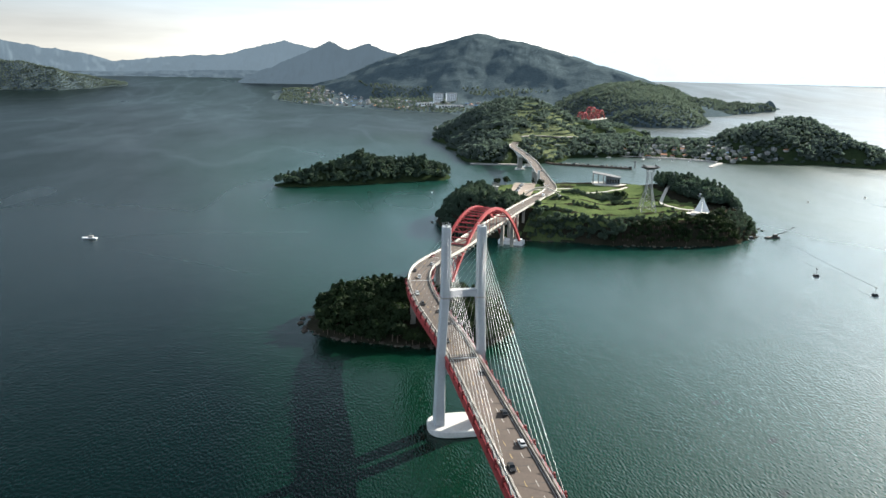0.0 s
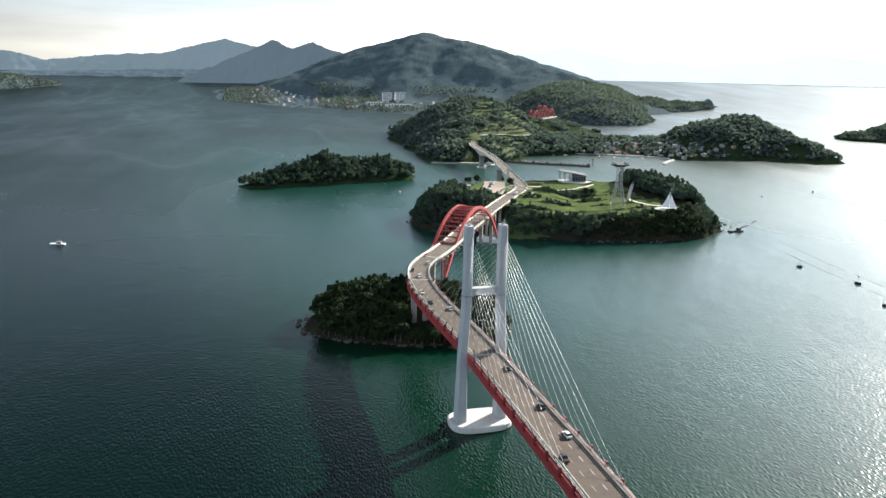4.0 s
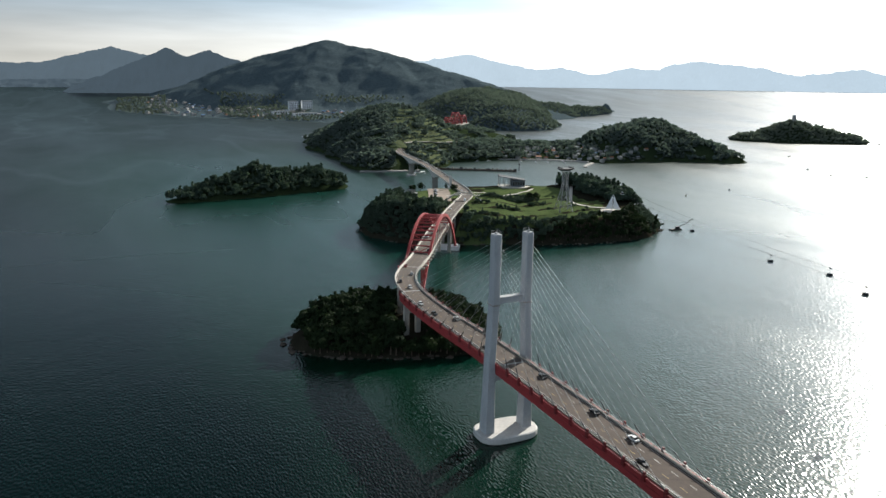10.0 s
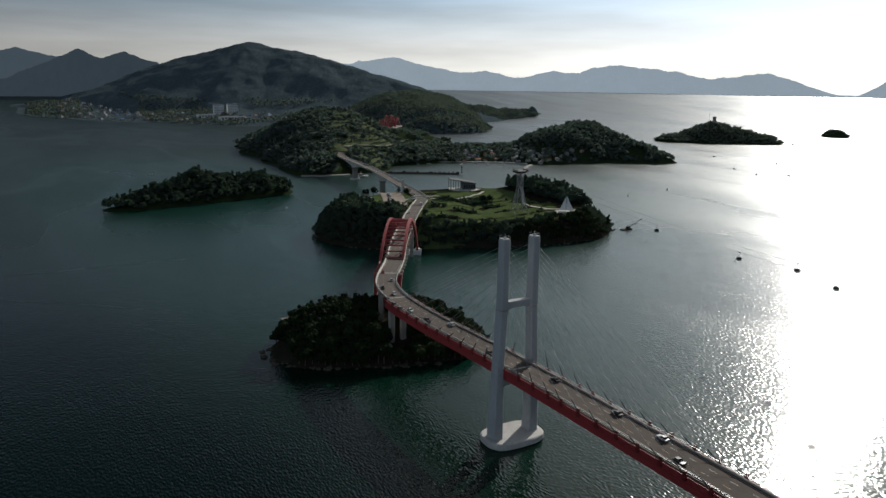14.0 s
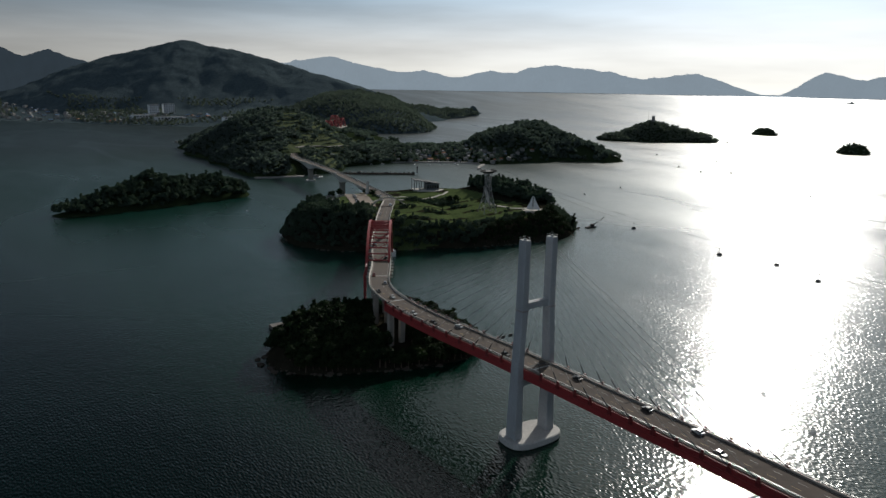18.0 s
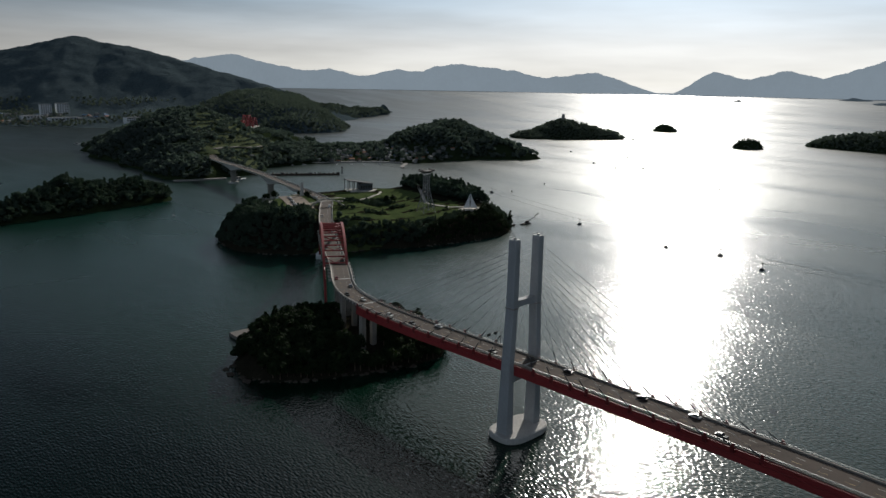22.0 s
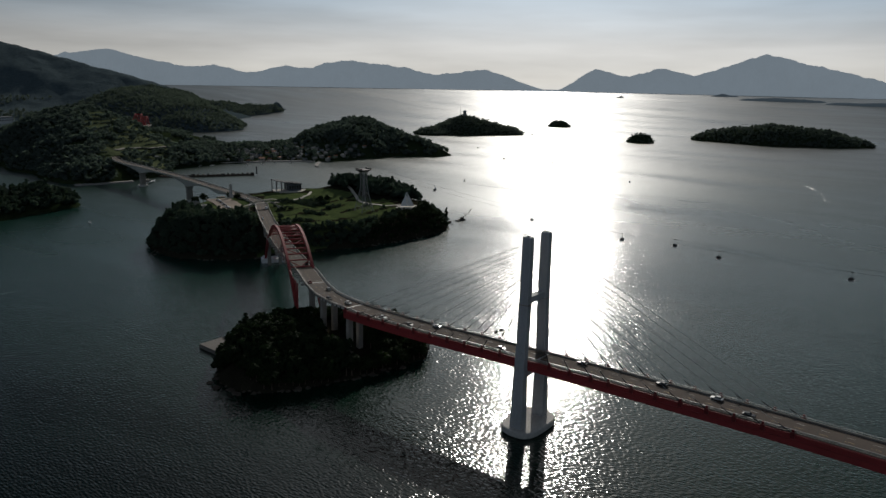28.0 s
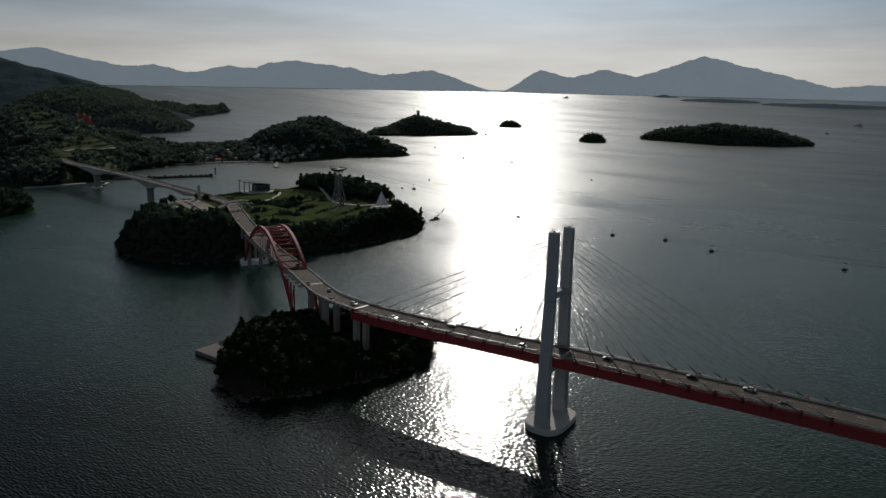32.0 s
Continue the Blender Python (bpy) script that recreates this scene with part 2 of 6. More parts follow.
def water_material():
    m = Mat("sea_water", 0.2, 0, 0.46)
    m.b.inputs["IOR"].default_value = 1.333
    # Colour by place: near black in the west, green round the bridge, teal to the east.
    along = m.t.nodes.new("ShaderNodeVectorMath")
    along.operation = "DOT_PRODUCT"
    m.t.links.new(m.geo.outputs["Position"], along.inputs[0])
    along.inputs[1].default_value = (1.0, 0.25, 0.0)
    swirl = m.t.nodes.new("ShaderNodeMath")
    swirl.operation = "MULTIPLY_ADD"
    swirl.inputs[1].default_value = 130.0
    m.t.links.new(m.noise(0.009, 4, 0.6, None, (1, 0.6, 1, 25)), swirl.inputs[0])
    m.t.links.new(along.outputs["Value"], swirl.inputs[2])
    east_tint = m.t.nodes.new("ShaderNodeMapRange")
    for k, v in (("From Min", 80.0), ("From Max", 340.0)):
        east_tint.inputs[k].default_value = v
    m.t.links.new(swirl.outputs[0], east_tint.inputs["Value"])
    # The tint fades to near black between 450 m and 1.3 km out.
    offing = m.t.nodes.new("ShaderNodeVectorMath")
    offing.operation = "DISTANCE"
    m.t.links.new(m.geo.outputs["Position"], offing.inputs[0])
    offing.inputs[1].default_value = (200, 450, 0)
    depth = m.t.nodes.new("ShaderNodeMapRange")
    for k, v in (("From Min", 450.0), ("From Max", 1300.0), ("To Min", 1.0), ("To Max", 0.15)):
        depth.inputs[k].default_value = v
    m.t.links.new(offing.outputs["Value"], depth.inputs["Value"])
    m.color(m.ramp(m.mix(1.0, east_tint.outputs["Result"], depth.outputs["Result"], "MULTIPLY"), (0.0, (0.0005, 0.0052, 0.0046)), (0.4, (0.0022, 0.0168, 0.0092)), (1.0, (0.0035, 0.03, 0.0225))))
    up = m.t.nodes.new("ShaderNodeCombineXYZ")
    up.inputs["Z"].default_value = 1.0
    m.t.links.new(up.outputs[0], m.b.inputs["Normal"])
    # Waves flatten and roughness grows with distance, to look right from the camera.
    far = m.t.nodes.new("ShaderNodeVectorMath")
    far.operation = "DISTANCE"
    m.t.links.new(m.geo.outputs["Position"], far.inputs[0])
    far.inputs[1].default_value = (0, 200, 0)
    calm = m.t.nodes.new("ShaderNodeMapRange")
    for k, v in (("From Min", 500.0), ("From Max", 3500.0), ("To Min", 1.0), ("To Max", 0.5)):
        calm.inputs[k].default_value = v
    m.t.links.new(far.outputs["Value"], calm.inputs["Value"])
    blur = m.t.nodes.new("ShaderNodeMapRange")
    for k, v in (("From Min", 150.0), ("From Max", 950.0), ("To Min", 0.14), ("To Max", 0.38)):
        blur.inputs[k].default_value = v
    m.t.links.new(far.outputs["Value"], blur.inputs["Value"])
    # Wind streaks, and narrow winding slicks where the currents meet.
    streak = m.ramp(m.noise(0.005, 5, 0.6, None, (1, 0.3, 1, -35)), (0.35, (0.8, 0.8, 0.8)), (0.7, (1.1, 1.1, 1.1)))
    slick = m.ramp(m.noise(0.003, 3, 0.5, None, (1, 0.35, 1, 20)), (0.47, (1, 1, 1)), (0.5, (0.87, 0.87, 0.87)), (0.53, (1, 1, 1)))
    m.t.links.new(m.mix(1.0, m.mix(1.0, blur.outputs["Result"], streak, "MULTIPLY"), slick, "MULTIPLY"), m.b.inputs["Roughness"])
    gust = m.ramp(m.noise(0.011, 3, 0.6, None, (1, 0.5, 1, -20)), (0.35, (0.75, 0.75, 0.75)), (0.65, (1.15, 1.15, 1.15)))
    for scale, detail, stretch, high in ((0.06, 2, (1, 0.6, 1, -28), 0.24), (0.28, 1, (1, 0.5, 1, -20), 0.13), (1.07, 0, (1, 0.45, 1, 8), 0.26)):
        h = m.t.nodes.new("ShaderNodeMath")
        h.operation = "MULTIPLY"
        m.t.links.new(m.noise(scale, detail, 0.62, None, stretch), h.inputs[0])
        m.t.links.new(m.mix(1.0, calm.outputs["Result"], gust, "MULTIPLY"), h.inputs[1])
        m.bump(h.outputs[0], 1.0, high)
    return m.m


WATER = water_material()
FOREST = land_material("forest_ground", (0.013, 0.022, 0.011), (0.034, 0.046, 0.021), 0.02)
# The blue-grey lift is distance haze, put into the woods' own colour.
HAZED_WOODS = land_material("hazed_mountain_woods", (0.06, 0.082, 0.092), (0.08, 0.104, 0.112), 0.006, 0.5)
GRASS = land_material("meadow", (0.048, 0.07, 0.03), (0.1, 0.13, 0.05), 0.045)
FIELD = land_material("terraced_fields", (0.045, 0.068, 0.036), (0.12, 0.13, 0.07), 0.03)
EARTH = land_material("dark_islet_earth", (0.012, 0.013, 0.009), (0.034, 0.03, 0.021), 0.08)
ROCK = land_material("shore_rock", (0.04, 0.034, 0.029), (0.11, 0.09, 0.074), 0.12)
LEAF = foliage("leaves", (0.008, 0.017, 0.008), (0.03, 0.045, 0.019))
# Lighter, greyer and clearer than LEAF: middle-distance haze mixed into the colour.
MID_HAZE_LEAF = foliage("mid_haze_leaves", (0.034, 0.054, 0.045), (0.084, 0.112, 0.082), 0.38)
BARK = plain("bark", (0.09, 0.065, 0.045), 0.9)
RED = plain("red_paint", (0.29, 0.03, 0.031), 0.55, 0, 0.2, 0.2)
WHITE = plain("white_paint", (0.72, 0.73, 0.74), 0.55, 0, 0.12, 0.2)
CONCRETE = plain("concrete", (0.5, 0.48, 0.45), 0.85, 0, 0.25, 0.3, 0.02)
ASPHALT = plain("asphalt", (0.072, 0.052, 0.04), 0.95, 0, 0.3, 0.3)


# ---- mesh helpers ----
GROUND = {}


def remember(name, bm):
    GROUND.setdefault(name, []).append(BVHTree.FromBMesh(bm))


def ground_z(name, x, y):
    """The height of the named land at a place, or None off it."""
    for tree in GROUND[name]:
        hit = tree.ray_cast(Vector((x, y, 900)), Vector((0, 0, -1)))[0]
        if hit is not None and hit.z > sea_z(x, y) + 0.4:
            return hit.z
    return None



def mesh_of(bm, name, material, smooth=False):
    me = bpy.data.meshes.new(name)
    bm.to_mesh(me)
    bm.free()
    if material:
        me.materials.append(material)
    if smooth:
        for p in me.polygons:
            p.use_smooth = True
    return me


def part(name, bm, material, parent, label="", smooth=False, m=None):
    ob = new(name, mesh_of(bm, name, material, smooth))
    ob.parent = parent
    if m is not None:
        ob.matrix_basis = m
    if label:
        ob["label"] = label
    return ob


def thing(name, label, category, at=(0, 0, 0), rz=0.0, group="", kind=""):
    ob = new(name)
    ob.matrix_basis = pose(*at, 0, 0, rz)
    return tagged(ob, label, category, group, kind)


def solid(name, bm, material, label, category, group="", kind="", smooth=False):
    return tagged(new(name, mesh_of(bm, name, material, smooth)), label, category, group, kind)


def box(bm, x0, y0, z0, x1, y1, z1, m=None):
    r = bmesh.ops.create_cube(bm, size=1)
    bmesh.ops.transform(bm, verts=r["verts"], matrix=Matrix.Translation(((x0 + x1) / 2, (y0 + y1) / 2, (z0 + z1) / 2)) @ Matrix.Diagonal((x1 - x0, y1 - y0, z1 - z0, 1)))
    if m is not None:
        bmesh.ops.transform(bm, verts=r["verts"], matrix=m)
    return r["verts"]


def bar(bm, a, b, r0, r1=None, n=6):
    """A round bar from a to b."""
    a, b = Vector(a), Vector(b)
    r1 = r0 if r1 is None else r1
    q = (b - a).to_track_quat("Z", "Y").to_matrix().to_4x4()
    made = bmesh.ops.create_cone(bm, cap_ends=True, segments=n, radius1=r0, radius2=r1, depth=(b - a).length)
    bmesh.ops.transform(bm, verts=made["verts"], matrix=Matrix.Translation((a + b) / 2) @ q)


def loft(bm, rings, closed=True, caps=True):
    """Skin a row of rings of equal length."""
    vs = [[bm.verts.new(p) for p in ring] for ring in rings]
    n = len(vs[0])
    for a, b in zip(vs, vs[1:]):
        for i in range(n if closed else n - 1):
            bm.faces.new((a[i], a[(i + 1) % n], b[(i + 1) % n], b[i]))
    if caps and closed:
        bm.faces.new(list(reversed(vs[0])))
        bm.faces.new(vs[-1])
    return vs


def smooth_line(pts, step):
    """A Catmull-Rom line through points, resampled at about the given step."""
    pts = [Vector(p) for p in pts]
    fine = []
    for i in range(len(pts) - 1):
        p0, p1, p2, p3 = pts[max(i - 1, 0)], pts[i], pts[i + 1], pts[min(i + 2, len(pts) - 1)]
        for k in range(24):
            t = k / 24
            fine.append(0.5 * (2 * p1 + (p2 - p0) * t + (2 * p0 - 5 * p1 + 4 * p2 - p3) * t * t + (3 * p1 - p0 - 3 * p2 + p3) * t ** 3))
    fine.append(pts[-1])
    out, gone, at = [fine[0]], 0.0, step
    for a, b in zip(fine, fine[1:]):
        d = (b - a).length
        while gone + d >= at:
            out.append(a.lerp(b, (at - gone) / max(d, 1e-9)))
            at += step
        gone += d
    return out


# ---- sea and land ----
HUB = (-100.0, 70.0)


def sea_z(x, y):
    """The sea is level to 2.9 km and then lifts gently to the far shore, so that the strait ends inside the view's depth."""
    t = min(1.0, max(0.0, (math.hypot(x - HUB[0], y - HUB[1]) - 2900.0) / 1450.0))
    return 92.0 * t * t * (3 - 2 * t)


def build_sea():
    bm = bmesh.new()
    radii = [0, 150, 400, 800, 1400, 2200, 2900] + [2900 + 50 * i for i in range(1, 40)]
    n = 96
    rings = []
    for r in radii[1:]:
        rings.append([bm.verts.new((HUB[0] + r * math.cos(2 * math.pi * i / n), HUB[1] + r * math.sin(2 * math.pi * i / n), sea_z(HUB[0] + r, HUB[1]))) for i in range(n)])
    c = bm.verts.new((*HUB, 0))
    for i in range(n):
        bm.faces.new((c, rings[0][i], rings[0][(i + 1) % n]))
    for a, b in zip(rings, rings[1:]):
        for i in range(n):
            bm.faces.new((a[i], b[i], b[(i + 1) % n], a[(i + 1) % n]))
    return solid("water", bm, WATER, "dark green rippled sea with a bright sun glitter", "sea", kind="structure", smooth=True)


build_sea()


def fractal(x, y, scale, octaves=5):
    return noise.fractal(Vector((x / scale, y / scale, 3.7)), 0.85, 2.0, octaves)


def ridge_height(x, y, ridges, power):
    """The highest of several ridges; a ridge is a line of (x, y, height, half width)."""
    best = -30.0
    for line in ridges:
        for a, b in zip(line, line[1:]) if len(line) > 1 else [(line[0], line[0])]:
            dx, dy = b[0] - a[0], b[1] - a[1]
            t = max(0.0, min(1.0, ((x - a[0]) * dx + (y - a[1]) * dy) / (dx * dx + dy * dy + 1e-9)))
            px, py, h, w = (a[i] + (b[i] - a[i]) * t for i in range(4))
            d = math.hypot(x - px, y - py) / w
            v = h * (1 - d ** power) if d < 1.2 else -30.0
            best = max(best, v)
    return best


def land(name, ridges, step, rough, scale, material, label, category="island", power=1.6, canopy=0.0):
    """A height field over the ridges, cut off a little below the water."""
    xs = [p[0] for l in ridges for p in l]
    ys = [p[1] for l in ridges for p in l]
    w = max(p[3] for l in ridges for p in l) * 1.15
    x0, x1, y0, y1 = min(xs) - w, max(xs) + w, min(ys) - w, max(ys) + w
    nx, ny = int((x1 - x0) / step) + 1, int((y1 - y0) / step) + 1
    bm = bmesh.new()
    grid, hs = {}, {}
    for i in range(nx):
        for j in range(ny):
            x, y = x0 + i * step, y0 + j * step
            h = ridge_height(x + 0.25 * scale * fractal(x + 91, y, scale * 2, 2), y + 0.25 * scale * fractal(x, y + 57, scale * 2, 2), ridges, power)
            h += rough * fractal(x, y, scale) * min(1.0, max(0.15, h / (rough * 3 + 1e-6)))
            hs[i, j] = h + canopy * fractal(x, y, 34, 2) * min(1.0, max(0.0, h / 20))
    for i in range(nx):
        for j in range(ny):
            near = [hs.get((i + a, j + b), -30) for a in (-1, 0, 1) for b in (-1, 0, 1)]
            if max(near) > 0:
                x, y = x0 + i * step, y0 + j * step
                grid[i, j] = bm.verts.new((x, y, sea_z(x, y) + max(hs[i, j], -3.0)))
    for i in range(nx - 1):
        for j in range(ny - 1):
            q = [grid.get(k) for k in ((i, j), (i + 1, j), (i + 1, j + 1), (i, j + 1))]
            if all(q):
                bm.faces.new(q)
    remember(name, bm)
    return solid(name, bm, material, label, category, kind="structure", smooth=True)


def paint_lawn(ob, lawn, material):
    """Gives the faces whose middle lies on the lawn their own material."""
    ob.data.materials.append(material)
    for p in ob.data.polygons:
        if lawn(p.center.x, p.center.y):
            p.material_index = 1


def polar_island(name, centre, radii, top, material, label, rough=1.5, rings=26, n=120, edge=0.25, lawn=None):
    """An island from its shore's radii at even angles (from +x, counter-clockwise) and a height function."""
    bm = bmesh.new()
    cx, cy = centre
    k = len(radii)

    def reach(a):
        u = a / (2 * math.pi) * k
        i = int(u) % k
        t = u - int(u)
        p0, p1, p2, p3 = radii[i - 1], radii[i], radii[(i + 1) % k], radii[(i + 2) % k]
        return 0.5 * (2 * p1 + (p2 - p0) * t + (2 * p0 - 5 * p1 + 4 * p2 - p3) * t * t + (3 * p1 - p0 - 3 * p2 + p3) * t ** 3)

    rows = []
    for j in range(1, rings + 1):
        f = j / rings * 1.04
        ring = []
        for i in range(n):
            a = 2 * math.pi * i / n
            r = reach(a) * f * (1 + 0.03 * fractal(math.cos(a) * 40, math.sin(a) * 40, 12))
            x, y = cx + r * math.cos(a), cy + r * math.sin(a)
            e = min(1.0, max(0.0, (1.0 - f) / edge))
            z = top(x, y) * (e * (2 - e)) - (3.0 if f > 1.0 else 0) + rough * fractal(x, y, 14) * min(1, e * 3 + 0.15)
            ring.append((x, y, z))
        rows.append(ring)
    vs = loft(bm, rows, True, False)
    c = bm.verts.new((cx, cy, top(cx, cy)))
    for i in range(n):
        bm.faces.new((c, vs[0][i], vs[0][(i + 1) % n]))
    remember(name, bm)
    ob = solid(name, bm, EARTH if lawn else material, label, "island", kind="structure", smooth=True)
    if lawn:
        paint_lawn(ob, lawn, material)
    return reach


# Far ranges: outlines by bearing and height over the eye level, in degrees.
def far_range(name, dist, base_el, crest, material, label):
    bm = bmesh.new()
    lo, hi = crest[0][0], crest[-1][0]
    n = int((hi - lo) * 12)
    levels = 10
    rows = [[] for _ in range(levels)]
    for i in range(n + 1):
        a = lo + (hi - lo) * i / n
        for (a0, e0), (a1, e1) in zip(crest, crest[1:]):
            if a0 <= a <= a1:
                t = (a - a0) / (a1 - a0)
                t = t * t * (3 - 2 * t) * 0.25 + t * 0.75
                e = e0 + (e1 - e0) * t
                break
        e += (0.09 * fractal(a * 10, dist * 0.01, 9) + 0.035 * fractal(a * 10, 40.0, 2.6)) * min(1, max(0, e - base_el))
        top = max(e, base_el + 0.03)
        for k in range(levels):
            u = k / (levels - 1)
            d = dist + 90 * (u - 0.5) + 25 * fractal(a * 26, k * 9.0, 22, 4) * math.sin(math.pi * u)
            el = base_el + (top - base_el) * u
            x, y = HUB[0] + d * math.sin(radians(a)), HUB[1] + d * math.cos(radians(a))
            rows[k].append((x, y, 153.0 + d * math.tan(radians(el)) - (6 if k == 0 else 0)))
    loft(bm, rows, False, False)
    return solid(name, bm, material, label, "mountains", kind="structure", smooth=True)


# Haze is painted into the base colour and an even glow of the surface.
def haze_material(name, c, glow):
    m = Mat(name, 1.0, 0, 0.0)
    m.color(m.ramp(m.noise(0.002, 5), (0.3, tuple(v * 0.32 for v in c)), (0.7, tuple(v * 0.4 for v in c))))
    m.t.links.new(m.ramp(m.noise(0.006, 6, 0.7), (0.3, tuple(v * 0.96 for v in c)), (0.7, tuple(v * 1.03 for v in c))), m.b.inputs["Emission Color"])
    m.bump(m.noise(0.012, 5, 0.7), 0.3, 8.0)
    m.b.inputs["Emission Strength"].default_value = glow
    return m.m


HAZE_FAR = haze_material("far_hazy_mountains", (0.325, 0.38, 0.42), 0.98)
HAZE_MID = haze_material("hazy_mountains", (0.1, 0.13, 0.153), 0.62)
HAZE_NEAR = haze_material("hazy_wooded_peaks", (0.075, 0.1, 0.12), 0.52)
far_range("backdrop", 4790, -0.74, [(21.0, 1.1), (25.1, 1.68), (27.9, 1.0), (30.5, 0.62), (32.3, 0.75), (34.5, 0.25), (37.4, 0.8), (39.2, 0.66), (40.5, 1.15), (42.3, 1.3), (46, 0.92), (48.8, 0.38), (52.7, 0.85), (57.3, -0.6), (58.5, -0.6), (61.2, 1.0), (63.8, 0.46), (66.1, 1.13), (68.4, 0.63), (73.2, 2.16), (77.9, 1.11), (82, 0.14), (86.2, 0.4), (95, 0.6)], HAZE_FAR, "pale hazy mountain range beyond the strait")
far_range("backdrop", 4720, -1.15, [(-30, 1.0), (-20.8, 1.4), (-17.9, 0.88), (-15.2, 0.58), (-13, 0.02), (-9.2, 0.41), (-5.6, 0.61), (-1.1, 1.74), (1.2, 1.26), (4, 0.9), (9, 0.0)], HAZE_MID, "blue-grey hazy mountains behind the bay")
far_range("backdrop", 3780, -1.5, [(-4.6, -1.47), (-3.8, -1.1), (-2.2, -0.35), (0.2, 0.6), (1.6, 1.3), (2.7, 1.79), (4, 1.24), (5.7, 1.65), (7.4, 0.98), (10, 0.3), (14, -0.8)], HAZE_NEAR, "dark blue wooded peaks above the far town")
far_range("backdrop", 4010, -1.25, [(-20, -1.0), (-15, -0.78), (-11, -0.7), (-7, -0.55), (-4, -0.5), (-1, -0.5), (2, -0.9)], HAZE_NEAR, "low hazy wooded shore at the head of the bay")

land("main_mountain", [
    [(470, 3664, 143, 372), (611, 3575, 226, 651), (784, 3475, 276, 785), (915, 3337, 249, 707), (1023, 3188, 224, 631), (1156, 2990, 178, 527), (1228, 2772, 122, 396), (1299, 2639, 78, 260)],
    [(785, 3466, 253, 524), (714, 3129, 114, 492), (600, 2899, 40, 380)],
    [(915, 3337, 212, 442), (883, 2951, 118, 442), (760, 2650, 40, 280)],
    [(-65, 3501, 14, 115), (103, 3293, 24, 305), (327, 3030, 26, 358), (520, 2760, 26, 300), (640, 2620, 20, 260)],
], 15, 9, 200, HAZED_WOODS, "dark wooded mountain with foothills along the far shore", "mountain", 1.15, 4.5)
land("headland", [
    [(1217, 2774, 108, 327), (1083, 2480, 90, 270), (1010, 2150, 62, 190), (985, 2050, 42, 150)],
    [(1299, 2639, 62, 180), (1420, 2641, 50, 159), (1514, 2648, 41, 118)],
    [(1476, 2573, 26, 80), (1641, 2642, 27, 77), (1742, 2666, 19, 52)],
], 16, 9, 90, HAZED_WOODS, "steep wooded headlands across the channel", "headland", 2.1)
land("sea_stack", [[(1797, 2687, 39, 24), (1805, 2688, 33, 24)], [(1805, 2688, 9, 18), (1832, 2693, 6, 18)]], 6, 3, 20, HAZED_WOODS, "small wooded sea stack off the headland")
land("far_headland", [[(-1628, 3348, 85, 184), (-1336, 3444, 93, 164), (-1249, 3461, 104, 157), (-1150, 3491, 82, 152), (-1059, 3542, 47, 131), (-930, 3614, 14, 87)]], 18, 10, 90, HAZED_WOODS, "wooded headland across the bay", power=1.4)
land("village_island", [
    [(375, 1680, 45, 100), (440, 1548, 86, 180), (400, 1400, 64, 150), (345, 1260, 34, 100), (305, 1212, 22, 62)],
    [(435, 1548, 80, 190), (560, 1560, 40, 170), (680, 1700, 24, 140), (720, 1800, 18, 110)],
    [(420, 1330, 34, 100), (560, 1370, 22, 120), (700, 1330, 16, 110), (800, 1300, 22, 110)],
    [(760, 1230, 20, 95), (850, 1260, 56, 130), (905, 1270, 66, 120), (950, 1170, 33, 75), (962, 1105, 14, 38)],
], 9, 3, 50, FOREST, "wooded island with a hill and a harbour village", power=1.8)
land("small_wooded_island", [[(-40, 957, 4, 14), (5, 972, 16, 30), (60, 1000, 30, 44), (105, 1012, 18, 38), (140, 1018, 22, 36), (160, 1018, 14, 32)]], 4, 1.5, 20, FOREST, "low wooded island with a rocky point")
land("beacon_island", [[(1420, 1480, 16, 60), (1512, 1442, 47, 100), (1585, 1345, 20, 55)]], 9, 2, 40, FOREST, "low wooded island with a light tower")
land("islet", [[(2028, 1436, 22, 28), (2034, 1412, 22, 28)]], 6, 2, 25, FOREST, "small wooded rock islet")
land("islet", [[(1630, 955, 22, 25), (1648, 932, 21, 25)]], 6, 2, 25, FOREST, "small wooded rock islet in the strait")
land("flat_island", [[(1880, 840, 24, 55), (1910, 690, 48, 100), (1965, 560, 36, 80), (2000, 500, 18, 48)]], 10, 3, 50, FOREST, "flat wooded island in the strait")
# These islets take the ranges' glowing haze colour.
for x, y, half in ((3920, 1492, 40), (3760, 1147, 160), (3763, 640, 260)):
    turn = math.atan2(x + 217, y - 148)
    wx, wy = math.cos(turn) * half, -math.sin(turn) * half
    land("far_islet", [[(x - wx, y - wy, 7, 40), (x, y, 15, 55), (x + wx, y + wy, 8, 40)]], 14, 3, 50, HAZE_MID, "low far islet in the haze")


def bump_at(x, y, cx, cy, rx, ry):
    return max(0.0, 1 - math.hypot((x - cx) / rx, (y - cy) / ry) ** 2)


def top_a(x, y):
    return 3.5 + 8.0 * bump_at(x, y, 36, 428, 68, 50) + 5.5 * bump_at(x, y, 92, 412, 42, 44)


def top_m(x, y):
    terrace = 1.2 * math.floor(max(0.0, (y - 600) / 22.0))
    lawn = min(18.5 + 0.5 * terrace, 23.5)
    return max(lawn, 14 + 12.6 * min(1.0, 1.6 * bump_at(x, y, 205, 730, 110, 125))) + 6 * bump_at(x, y, 410, 745, 60, 60)


